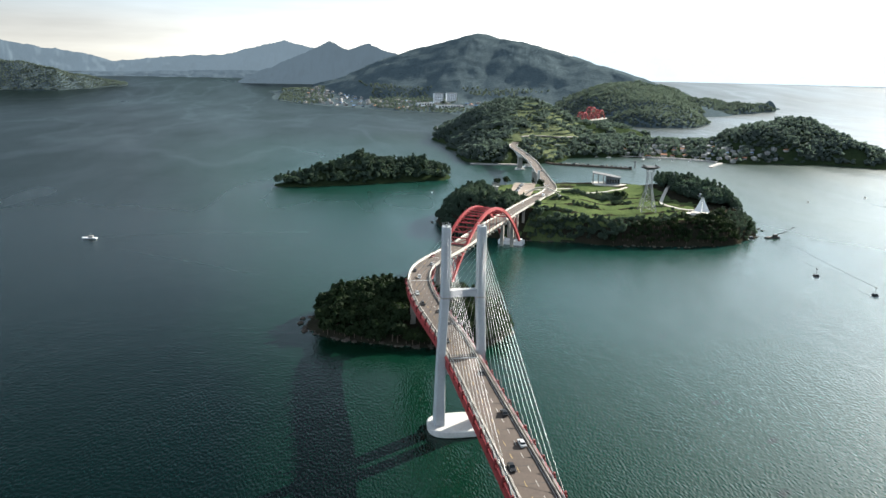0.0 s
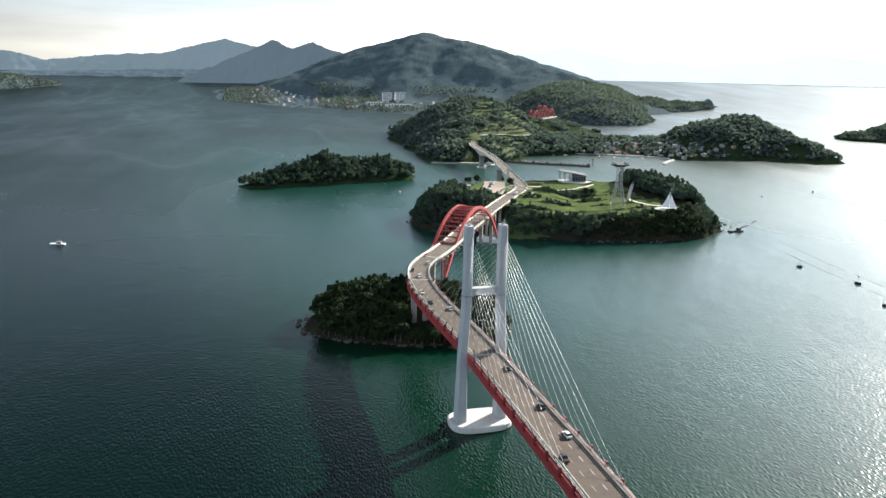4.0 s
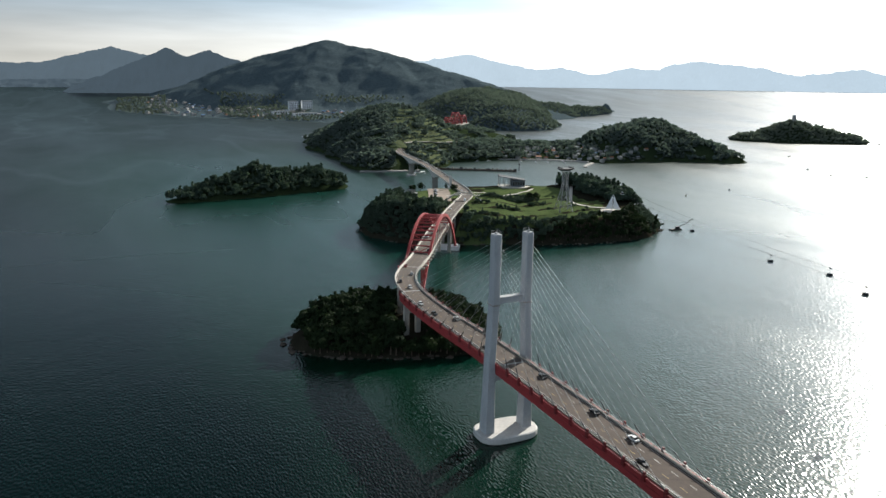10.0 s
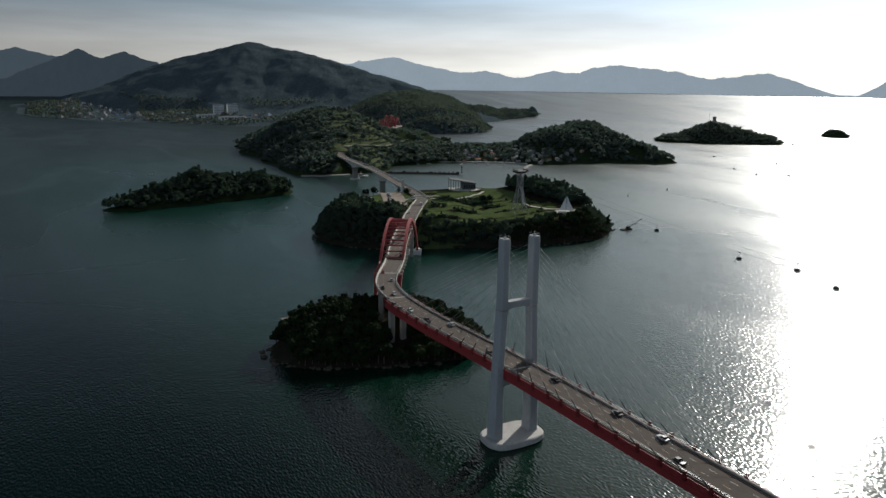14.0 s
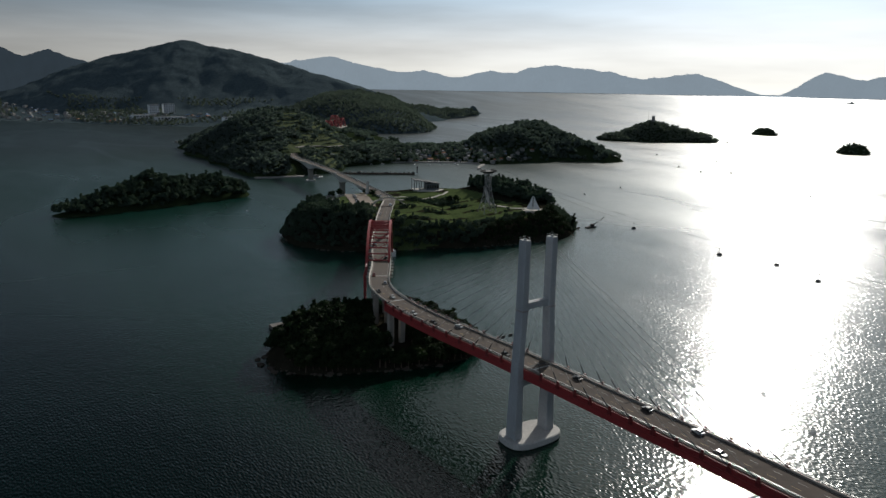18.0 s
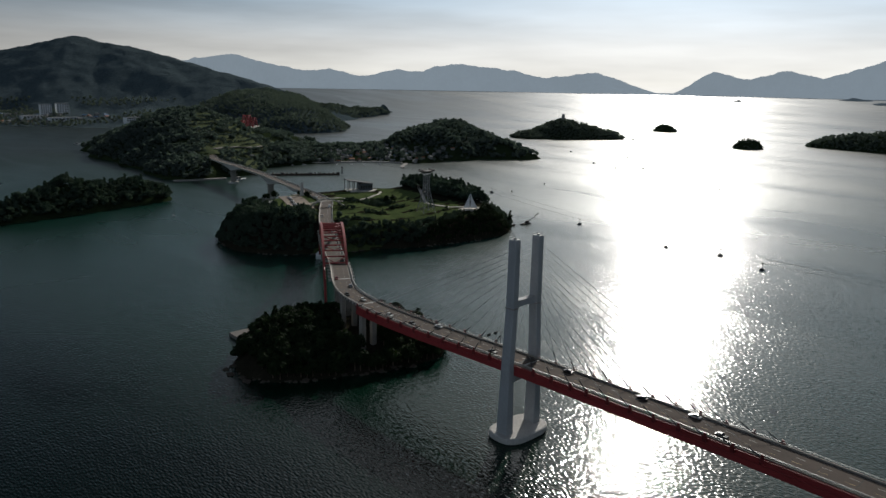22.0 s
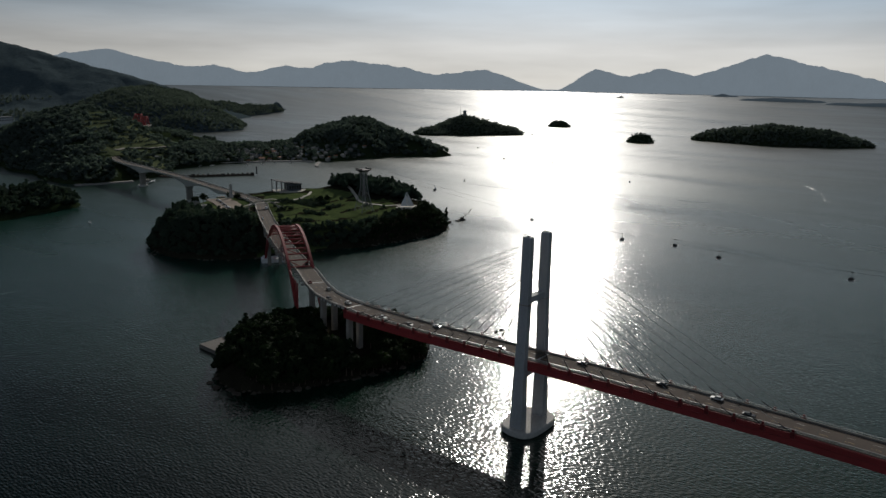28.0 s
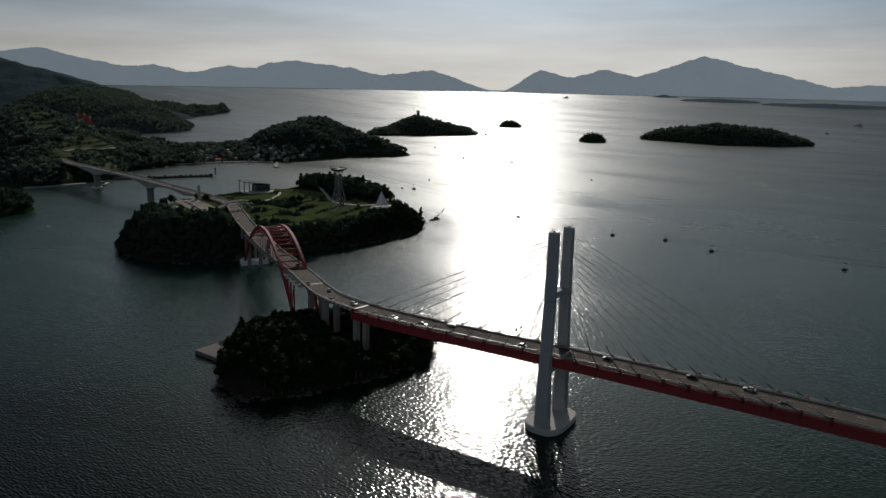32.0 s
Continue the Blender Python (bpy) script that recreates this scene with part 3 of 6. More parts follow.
NEAR_SHORE = polar_island("near_island", (45, 430), [64, 58, 52, 52, 53, 46, 42, 46, 53, 53, 47, 44, 47, 58, 72, 74], top_a, EARTH, "steep dark wooded islet with a rocky shore under the bridge", 1.5, edge=0.4)
MEADOW_SHORE = polar_island("meadow_island", (270, 710), [186, 184, 165, 140, 126, 114, 118, 137, 153, 142, 118, 106, 113, 132, 160, 177], top_m, GRASS, "wooded island with a mown hilltop meadow", 0.8, rings=40, n=160, edge=0.22, lawn=lambda x, y: 170 < x < 385 and 612 + 0.1 * abs(x - 270) < y < 800 and not (x > 372 and y > 690) and noise.noise(Vector((x * 0.03, y * 0.03, 2))) > -0.35 and not (y < 725 and (y + 6 * math.sin(x * 0.03) - 600) % 22 < 5.5 and noise.noise(Vector((x * 0.03, y * 0.05, 0))) > -0.2))


# ---- rocky shores ----
def rock_mesh(seed):
    bm = bmesh.new()
    bmesh.ops.create_icosphere(bm, subdivisions=1, radius=1)
    for v in bm.verts:
        v.co *= 0.8 + 0.35 * noise.noise(v.co * 1.7 + Vector((seed, 0, 0)))
        v.co.z *= 0.6
    return mesh_of(bm, "rock", ROCK)


def merged(pieces):
    """One mesh's points and faces from many placed pieces: (verts array, faces array, matrix 3x3, offset)."""
    vs, fs, n = [], [], 0
    for v, f, rot, off in pieces:
        vs.append(v @ rot.T + off)
        fs.append(f + n)
        n += len(v)
    return np.concatenate(vs), np.concatenate(fs)


def array_mesh(name, vs, fs, material):
    me = bpy.data.meshes.new(name)
    me.from_pydata(vs.tolist(), [], fs.tolist())
    me.materials.append(material)
    me.update()
    return me


def arrays_of(me):
    v = np.array([p.co[:] for p in me.vertices])
    f = np.array([p.vertices[:] for p in me.polygons])
    return v, f


def turned(rz, s, flat=1.0):
    c, q = math.cos(rz), math.sin(rz)
    return np.array([[c * s, -q * s, 0], [q * s, c * s, 0], [0, 0, s * flat]])


rng = random.Random(7)
ROCKS = [arrays_of(rock_mesh(k * 3.1)) for k in range(4)]


def rock_belt(centre, reach, count, size, label, sector=(0, 360)):
    bits = []
    for _ in range(count):
        a = radians(rng.uniform(*sector)) % (2 * math.pi)
        r = reach(a) * rng.uniform(0.93, 1.03)
        v, f = rng.choice(ROCKS)
        s = size * rng.uniform(0.25, 1.0) ** 2 * 1.9
        bits.append((v, f, turned(rng.uniform(0, 6.3), s), np.array([centre[0] + r * math.cos(a), centre[1] + r * math.sin(a), 0.1 * s - 0.2])))
    me = array_mesh("shore_rocks", *merged(bits), ROCK)
    return tagged(new("shore_rocks", me), label, "rocks", kind="stuff")


rock_belt((45, 430), NEAR_SHORE, 260, 1.5, "brown boulders along the islet's waterline")
rock_belt((270, 710), MEADOW_SHORE, 520, 1.5, "brown boulders along the island's waterline")
for k in range(26):
    v, f = ROCKS[k % 4]
    me = array_mesh("boulder", *merged([(v, f, turned(k, rng.uniform(1.2, 3.4), 0.8), np.zeros(3))]), ROCK)
    ob = tagged(new("boulder", me), "brown boulder awash off the islet's point", "rock", "boulders off the point")
    ob.location = (-9 + rng.uniform(-4, 14), 428 + rng.uniform(-18, 10), 0.1)


# ---- trees ----
def crown_arrays(seed, height, width, count, leaf, pine=False):
    """Many small leaf sprays round a few boughs; uneven, with gaps."""
    r = random.Random(seed)
    lobes = []
    for k in range(7 if not pine else 6):
        if pine:
            z = height * (0.4 + 0.11 * k)
            w = width * (1.0 - 0.13 * k)
        else:
            z = height * r.uniform(0.42, 0.84)
            w = width * (1.15 - abs(z / height - 0.58) * 1.5)
        a, d = r.uniform(0, 6.3), w * r.uniform(0.15, 0.55)
        lobes.append((Vector((d * math.cos(a), d * math.sin(a), z)), w * r.uniform(0.42, 0.62)))
    vs, fs = [], []
    for k in range(count):
        c, w = lobes[k % len(lobes)]
        d = Vector((r.gauss(0, 1), r.gauss(0, 1), r.gauss(0.25, 0.8))).normalized()
        p = c + Vector((d.x, d.y, d.z * (0.45 if pine else 0.8))) * w * r.uniform(0.72, 1.05)
        n = (d + Vector((r.gauss(0, 0.5), r.gauss(0, 0.5), r.gauss(0.3, 0.5)))).normalized()
        t = n.orthogonal().normalized()
        t.rotate(Matrix.Rotation(r.uniform(0, 6.3), 3, n))
        b = n.cross(t)
        s = leaf * r.uniform(0.6, 1.3)
        i = len(vs)
        vs += [p + t * s, p + b * s * 0.75 + n * s * 0.2, p - t * s, p - b * s * 0.75 - n * s * 0.15]
        fs.append((i, i + 1, i + 2, i + 3))
    return np.array([v[:] for v in vs]), np.array(fs)


def tree_template(seed, height, width, pine=False):
    kind = "pine_tree" if pine else "broadleaf_tree"
    label = "dark green pine with a flat uneven crown" if pine else "dark green broadleaf tree with an uneven crown"
    root = thing(kind, label, "tree", group="trees on the wooded shores")
    bm = bmesh.new()
    r = random.Random(seed)
    bar(bm, (0, 0, -1.5), (0.15, 0.1, height * 0.5), width * 0.075, width * 0.05, 7)
    bar(bm, (0.15, 0.1, height * 0.5), (0.1, -0.1, height * 0.8), width * 0.05, width * 0.02, 6)
    part("trunk", bm, BARK, root)
    for k in range(4):
        bm = bmesh.new()
        a = k * 1.6 + r.uniform(0, 1)
        z = height * (0.38 + 0.08 * k)
        bar(bm, (0.1, 0.05, z), (width * 0.55 * math.cos(a), width * 0.55 * math.sin(a), z + height * 0.16), width * 0.035, width * 0.012, 5)
        part("limb", bm, BARK, root)
    crown = new("crown", array_mesh("crown", *crown_arrays(seed, height, width, 420, width * 0.17, pine), LEAF))
    crown.parent = root
    return root


TREES = [tree_template(1, 11, 5.2), tree_template(2, 9, 5.0), tree_template(3, 12.5, 5.6), tree_template(4, 12, 4.6, True)]
STAND = [crown_arrays(20 + k, 10 + 1.5 * k, 5.2, 330, 0.95, k == 3) for k in range(4)]
FARSTAND = [crown_arrays(30 + k, 11 + k, 6.0, 70, 2.0) for k in range(3)]


def scatter(test, bounds, count, gap, seed):
    r = random.Random(seed)
    x0, y0, x1, y1 = bounds
    out, cells = [], {}
    for _ in range(count * 30):
        x, y = r.uniform(x0, x1), r.uniform(y0, y1)
        z = test(x, y)
        if z is None:
            continue
        c = (int(x / gap), int(y / gap))
        if any(math.hypot(x - q[0], y - q[1]) < gap for i in (-1, 0, 1) for j in (-1, 0, 1) for q in cells.get((c[0] + i, c[1] + j), ())):
            continue
        cells.setdefault(c, []).append((x, y))
        out.append((x, y, z))
        if len(out) >= count:
            break
    return out


ROAD_LINE = smooth_line([(59, 20, 36), (59, 100, 37.2), (59, 170, 37.5), (59, 230, 36.4), (59, 300, 34.7), (56, 350, 34.3), (56, 390, 34), (61, 420, 33.5), (71.5, 444, 33), (96, 485, 31.5), (133, 553, 29.7), (185, 640, 28.5), (217, 690, 28.2), (248, 742, 28), (268, 832, 28), (283, 905, 27.8), (299, 985, 27.6), (311, 1075, 27.6), (321, 1160, 27.6), (334, 1205, 28), (362, 1262, 33)], 2.0)


def road_gap(x, y):
    return min((x - p.x) ** 2 + (y - p.y) ** 2 for p in ROAD_LINE[::4]) ** 0.5


def copy_trees(places, seed, size=(0.65, 1.05)):
    r = random.Random(seed)
    for x, y, z in places:
        t = copy_thing(TREES[r.choice((0, 0, 1, 1, 2, 2, 3))], pose(x, y, z, 0, 0, r.uniform(0, 360)))
        k = r.uniform(*size)
        t.scale = (k, k, k * r.uniform(0.9, 1.1))


def wood(name, places, stand, seed, label, size=(0.75, 1.2), material=None):
    r = random.Random(seed)
    bits = []
    for x, y, z in places:
        v, f = r.choice(stand)
        k = r.uniform(*size)
        bits.append((v, f, turned(r.uniform(0, 6.3), k), np.array([x, y, z - 1.0])))
    me = array_mesh(name, *merged(bits), material or LEAF)
    return tagged(new(name, me), label, "trees", kind="stuff")


def on_near(x, y):
    z = ground_z("near_island", x, y)
    if z is None or z < 0.5 or x < 0 or (48 < x < 64 and 388 < y < 404) or (x < 42 and y > 462) or road_gap(x, y) < 9.5 and z > 9:
        return None
    return z


near_places = scatter(on_near, (-15, 355, 125, 490), 900, 2.9, 11)
near_places.sort(key=lambda p: p[1])
copy_trees(near_places[:230], 5, (0.5, 1.0))
wood("wood", near_places[210:], STAND, 8, "dark mixed wood on the islet's back slope", (0.6, 1.05))


def meadow_f(x, y):
    a = math.atan2(y - 710, x - 270) % (2 * math.pi)
    return math.hypot(x - 270, y - 710) / MEADOW_SHORE(a)


def in_grove(x, y):
    return math.hypot((x - 413) / 34, (y - 735) / 64) < 1


def on_meadow(x, y):
    z = ground_z("meadow_island", x, y)
    if z is None or z < 0.8:
        return None
    f = meadow_f(x, y)
    if road_gap(x, y) < 11:
        return None
    front = y < 648 and f > (0.85 if 195 < x < 330 else 0.8 if x < 400 else 0.68)
    west = x < 205 and f > 0.55 and not (178 < x < 242 and 705 < y < 812)
    grove = in_grove(x, y)
    if 184 < x < 242 and 708 < y < 808:
        return None
    rim = f > (0.88 if y < 700 or x > 400 else 0.95)
    if math.hypot(x - 335, y - 800) < 34 or (x < 388 and y > 640 and abs(x - 352 - 0.58 * (y - 686)) < 7) or math.hypot(x - 366, y - 640) < 16:
        return None
    return z if front or west or grove or rim else None


meadow_places = scatter(on_meadow, (80, 560, 480, 860), 1150, 3.6, 12)
meadow_places.sort(key=lambda p: p[1] - 0.3 * p[0])
grove_places = [p for p in meadow_places if in_grove(p[0], p[1])]
meadow_places = [p for p in meadow_places if not in_grove(p[0], p[1])]
wood("wood", grove_places, STAND, 9, "tall dark grove behind the monument", (0.85, 1.3), MID_HAZE_LEAF)
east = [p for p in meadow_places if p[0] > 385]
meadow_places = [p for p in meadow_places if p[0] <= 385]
wood("wood", east, STAND, 10, "low dark scrub on the island's eastern bank", (0.35, 0.6), MID_HAZE_LEAF)
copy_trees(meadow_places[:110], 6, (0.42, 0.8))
wood("wood", meadow_places[110:], STAND, 7, "dark mixed wood on the island's rim and grove", (0.5, 0.95), MID_HAZE_LEAF)


def shrub_rows(x, y):
    z = ground_z("meadow_island", x, y)
    if z is None or road_gap(x, y) < 12 or meadow_f(x, y) > 0.8 or y > 735 or x > 345:
        return None
    return z if (abs((y + 6 * math.sin(x * 0.03) - 600) % 22 - 2) < 2.2 and noise.noise(Vector((x * 0.03, y * 0.05, 0))) > 0.06) or noise.noise(Vector((x * 0.022, y * 0.03, 8))) > 0.46 else None


wood("hedge", scatter(shrub_rows, (180, 595, 350, 738), 1000, 1.9, 15), STAND, 16, "dark hedges along the meadow's terraces", (0.18, 0.46), MID_HAZE_LEAF)
for x, y in ((312, 715), (318, 712), (196, 772), (207, 776), (246, 772), (240, 781)):
    z = ground_z("meadow_island", x, y) or 20
    copy_trees([(x, y, z)], int(x), (0.6, 0.95))

z = ground_z("meadow_island", 404, 614) or 12
pine = copy_thing(TREES[3], pose(404, 614, z - 0.5, 0, 0, 40))
pine.scale = (0.85, 0.85, 1.25)
tagged(pine, "tall lone pine on the island's eastern point")

small = lambda x, y: (z if (z := ground_z("small_wooded_island", x, y)) is not None and z > 1.5 else None)
wood("wood", scatter(small, (-60, 920, 200, 1060), 330, 5.2, 21), STAND, 22, "dark wood covering the low island", (0.7, 1.15), MID_HAZE_LEAF)


HILL_ROAD = smooth_line([(362, 1262, 0), (400, 1285, 0), (450, 1305, 0), (510, 1345, 0), (560, 1400, 0), (600, 1450, 0)], 6.0)


def hill_road_gap(x, y):
    return min(math.hypot(x - p.x, y - p.y) for p in HILL_ROAD)


def field_strip(x, y):
    """The open terraces that climb from the bridge's end to the saddle."""
    ax, ay, bx, by = 372.0, 1225.0, 500.0, 1490.0
    t = ((x - ax) * (bx - ax) + (y - ay) * (by - ay)) / ((bx - ax) ** 2 + (by - ay) ** 2)
    d = math.hypot(x - ax - t * (bx - ax), y - ay - t * (by - ay))
    return -0.12 < t < 1.1 and d < 48 + 36 * t


def on_village_hill(x, y):
    z = ground_z("village_island", x, y)
    if z is None or z < 2 or road_gap(x, y) < 12:
        return None
    fields = field_strip(x, y) and noise.noise(Vector((x * 0.03, y * 0.05, 6))) > -0.22
    houses = 560 < x < 850 and y < 1310 and z < 24 and noise.noise(Vector((x * 0.05, y * 0.05, 1))) < 0.1
    return None if fields or (x > 545 and y > 1440 and noise.noise(Vector((x * 0.03, y * 0.03, 4))) > -0.2) or hill_road_gap(x, y) < 13 or houses or noise.noise(Vector((x * 0.02, y * 0.02, 9))) > 0.5 else z


# Haze over the far hills is put into this pale blue-grey leaf colour.
FAR_HAZE_LEAF = foliage("far_haze_leaves", (0.085, 0.105, 0.104), (0.125, 0.148, 0.138), 0.5)
paint_lawn(bpy.data.objects["village_island"], lambda x, y: field_strip(x, y) and noise.noise(Vector((x * 0.03, y * 0.05, 6))) > -0.3, FIELD)
mountain_trees = scatter(lambda x, y: ground_z("headland", x, y), (780, 1880, 2020, 2950), 3400, 10.0, 35)
wood("wood", scatter(lambda x, y: (z if (z := ground_z("main_mountain", x, y)) is not None and z - sea_z(x, y) < 70 and noise.noise(Vector((x * 0.004, y * 0.004, 5))) > -0.15 else None), (-150, 2450, 1000, 3700), 2000, 15, 37), FARSTAND, 38, "dark trees along the far shore's foothills", (0.6, 1.05), FAR_HAZE_LEAF)
wood("wood", scatter(lambda x, y: ground_z("far_headland", x, y), (-1850, 3100, -700, 3800), 2600, 9, 39), FARSTAND, 41, "dark wood covering the headland across the bay", (0.55, 0.95), FAR_HAZE_LEAF)
wood("wood", mountain_trees, FARSTAND, 36, "dark wood covering the headlands", (0.65, 1.15), FAR_HAZE_LEAF)
wood("wood", scatter(on_village_hill, (200, 1080, 1060, 1900), 3300, 6.8, 31), FARSTAND, 32, "dark wood on the village island's hills", (0.6, 1.05), FAR_HAZE_LEAF)


def terrace_hedge(x, y):
    """Hedges and field trees that follow the terraces' edges up the hill."""
    z = ground_z("village_island", x, y)
    if z is None or z < 6 or not field_strip(x, y) or hill_road_gap(x, y) < 9 or road_gap(x, y) < 12:
        return None
    return z if (z + 1.5 * noise.noise(Vector((x * 0.02, y * 0.02, 3)))) % 5.5 < 1.3 or noise.noise(Vector((x * 0.04, y * 0.04, 12))) > 0.42 else None


wood("hedge", scatter(terrace_hedge, (300, 1190, 640, 1560), 900, 3.2, 61), FARSTAND, 62, "dark hedges along the hill's green terraces", (0.2, 0.42), FAR_HAZE_LEAF)
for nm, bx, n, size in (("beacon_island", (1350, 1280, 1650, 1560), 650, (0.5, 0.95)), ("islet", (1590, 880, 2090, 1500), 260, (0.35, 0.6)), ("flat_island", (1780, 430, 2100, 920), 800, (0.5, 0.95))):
    wood("wood", scatter(lambda x, y: ground_z(nm, x, y), bx, n, 4.5 if nm == "islet" else 6.5, 40 + n), FARSTAND, 33, "dark wood covering the far islet", size, FAR_HAZE_LEAF)
for t in TREES:
    x, y, z = (30 + 6 * TREES.index(t), 440, 0)
    t.matrix_basis = pose(x, y, (ground_z("near_island", x, y) or 15), 0, 0, 30)

# ---- road and bridges ----
PYLON_PAINT = plain("pylon_paint", (0.36, 0.368, 0.375), 0.7, 0, 0.14, 0.25)
DARK = plain("dark_steel", (0.06, 0.055, 0.055), 0.6, 0.3, 0.3, 0.5)
STEEL = plain("galvanised_steel", (0.42, 0.42, 0.41), 0.45, 0.6, 0.15, 0.5)
CREAM = plain("cream_parapet", (0.42, 0.39, 0.34), 0.8, 0, 0.2, 0.3)
CABLE = plain("cable_sheath", (0.38, 0.38, 0.365), 0.4, 0, 0.1, 0.5)
PAINT = plain("road_paint", (0.42, 0.4, 0.36), 0.7, 0, 0.3, 0.8)
YELLOW = plain("yellow_road_paint", (0.36, 0.25, 0.08), 0.7, 0, 0.3, 0.8)
STAINED = plain("stained_concrete", (0.27, 0.245, 0.215), 0.9, 0, 0.3, 0.3)
WALK = plain("stained_walkway", (0.11, 0.088, 0.07), 0.9, 0, 0.3, 0.3)
TAR = plain("tar_joint", (0.03, 0.028, 0.026), 0.8)
DEEP_RED = plain("deep_red_paint", (0.15, 0.014, 0.015), 0.5, 0, 0.25, 0.2)


def station(s):
    """Place, heading and side of the road at s metres from its south end."""
    i = max(0, min(len(ROAD_LINE) - 2, int(s / 2.0)))
    p = ROAD_LINE[i].lerp(ROAD_LINE[i + 1], max(0.0, min(1.0, s / 2.0 - i)))
    w = ROAD_LINE[min(i + 2, len(ROAD_LINE) - 1)] - ROAD_LINE[max(i - 1, 0)]
    w.z = 0
    w.normalize()
    return p, w, Vector((w.y, -w.x, 0))


def run_of(s0, s1, step=4.0):
    n = max(1, int((s1 - s0) / step))
    return [s0 + (s1 - s0) * k / n for k in range(n + 1)]


def ribbon(bm, s0, s1, section, step=4.0):
    """A closed section of (across, up) drawn along the road."""
    rings = []
    for s in run_of(s0, s1, step):
        p, w, side = station(s)
        rings.append([p + side * a + Vector((0, 0, u)) for a, u in section])
    loft(bm, rings)
    bmesh.ops.recalc_face_normals(bm, faces=bm.faces)


def slab(a0, u0, a1, u1):
    return [(a0, u0), (a1, u0), (a1, u1), (a0, u1)]


END = 2.0 * (len(ROAD_LINE) - 1)
S_OF = lambda y: min(range(len(ROAD_LINE)), key=lambda i: abs(ROAD_LINE[i].y - y)) * 2.0
S_TOWER, S_ISLE, S_ARCH0, S_ARCH1, S_MEADOW1 = S_OF(285.5), S_OF(397), S_OF(452), S_OF(606), S_OF(815)

bm = bmesh.new()
ribbon(bm, 0, END, slab(-5.6, 0, 5.6, -0.12))
road = solid("road", bm, ASPHALT, "brown-grey worn asphalt carriageway over the bridges", "road", kind="structure")


def dashes(offset, material, s0, s1, on, off):
    bm = bmesh.new()
    s = s0
    while s < s1:
        p, w, side = station(s)
        q, _, side2 = station(min(s + on, END))
        u = Vector((0, 0, 0.012))
        bm.faces.new([bm.verts.new(v) for v in (p + side * (offset - 0.09) + u, p + side * (offset + 0.09) + u, q + side2 * (offset + 0.09) + u, q + side2 * (offset - 0.09) + u)])
        s += on + off
    return part("lane_marking", bm, material, road)


dashes(1.75, PAINT, 0, END, 3, 5)
dashes(-1.75, YELLOW, 0, END, 3, 5)
for o in (-5.0, 5.0):
    dashes(o, PAINT, 0, END - 4, 4, 0.0)
bm = bmesh.new()
for k in range(int(S_ISLE / 11)):
    p, w, side = station(6 + 11 * k + 1.7 * math.sin(k * 2.3))
    q = [p + side * a + w * b + Vector((0, 0, 0.014)) for a, b in ((-5.5, 0), (5.5, 0.25), (5.5, 0.45), (-5.5, 0.2))]
    bm.faces.new([bm.verts.new(v) for v in q])
part("tar_joint", bm, TAR, road, "dark tarred joints across the road")
bm = bmesh.new()
for y in (280.5, 397, 452, 606):
    p, w, side = station(S_OF(y))
    bm.faces.new([bm.verts.new(p + side * a + w * b + Vector((0, 0, 0.016))) for a, b in ((-5.5, -0.5), (5.5, -0.5), (5.5, 0.5), (-5.5, 0.5))])
part("expansion_joint", bm, STEEL, road, "steel expansion joints across the road")
for k in range(4):
    bm = bmesh.new()
    p, w, side = station(S_TOWER - 6 + 3.1 * k if k < 2 else S_ARCH0 - 26 + 18 * (k - 2))
    bm.faces.new([bm.verts.new(p + side * a + w * b + Vector((0, 0, 0.01))) for a, b in ((-5.2, -1.1), (5.2, -0.9), (5.2, 0.9), (-5.2, 1.1))])
    part("road_patch", bm, TAR, road, "dark band across the carriageway")

# The cable-stayed bridge.
bridge = thing("cable_stayed_bridge", "red steel cable-stayed bridge deck with grey parapets over the strait", "bridge")
bm = bmesh.new()
ribbon(bm, 0, S_ISLE, [(-7.75, -0.12), (7.75, -0.12), (7.75, -0.75), (7.35, -0.8), (7.35, -4.9), (5.6, -5.4), (-5.6, -5.4), (-7.35, -4.9), (-7.35, -0.8), (-7.75, -0.75)])
part("girder", bm, RED, bridge, "red painted steel girder")
for sgn in (-1, 1):
    bm = bmesh.new()
    ribbon(bm, 0, S_ISLE, slab(sgn * 5.62, 0.1, sgn * 6.9, -0.1))
    part("walkway", bm, WALK, bridge, "brown stained side walkway")
    for a, h, th, nm in ((5.7, 0.75, 0.13, "crash_barrier"), (6.75, 0.3, 0.12, "kerb")):
        bm = bmesh.new()
        ribbon(bm, 0, S_ISLE, slab(sgn * (a - th), h, sgn * (a + th), 0.1))
        part(nm, bm, STAINED, bridge)
    for h in (0.85, 1.15):
        bm = bmesh.new()
        ribbon(bm, 0, S_ISLE, slab(sgn * 6.7, h + 0.05, sgn * 6.8, h - 0.05))
        part("handrail", bm, STEEL, bridge)
    bm = bmesh.new()
    for s in run_of(0, S_ISLE, 2.5):
        p, w, side = station(s)
        c = p + side * sgn * 6.75
        box(bm, c.x - 0.06, c.y - 0.06, c.z + 0.4, c.x + 0.06, c.y + 0.06, c.z + 1.2)
    tagged(part("balustrade", bm, STEEL, bridge), kind="stuff")
    bm = bmesh.new()
    ribbon(bm, 0, S_ISLE, slab(sgn * 7.37, -2.4, sgn * 7.45, -2.55))
    part("stiffener", bm, DEEP_RED, bridge)


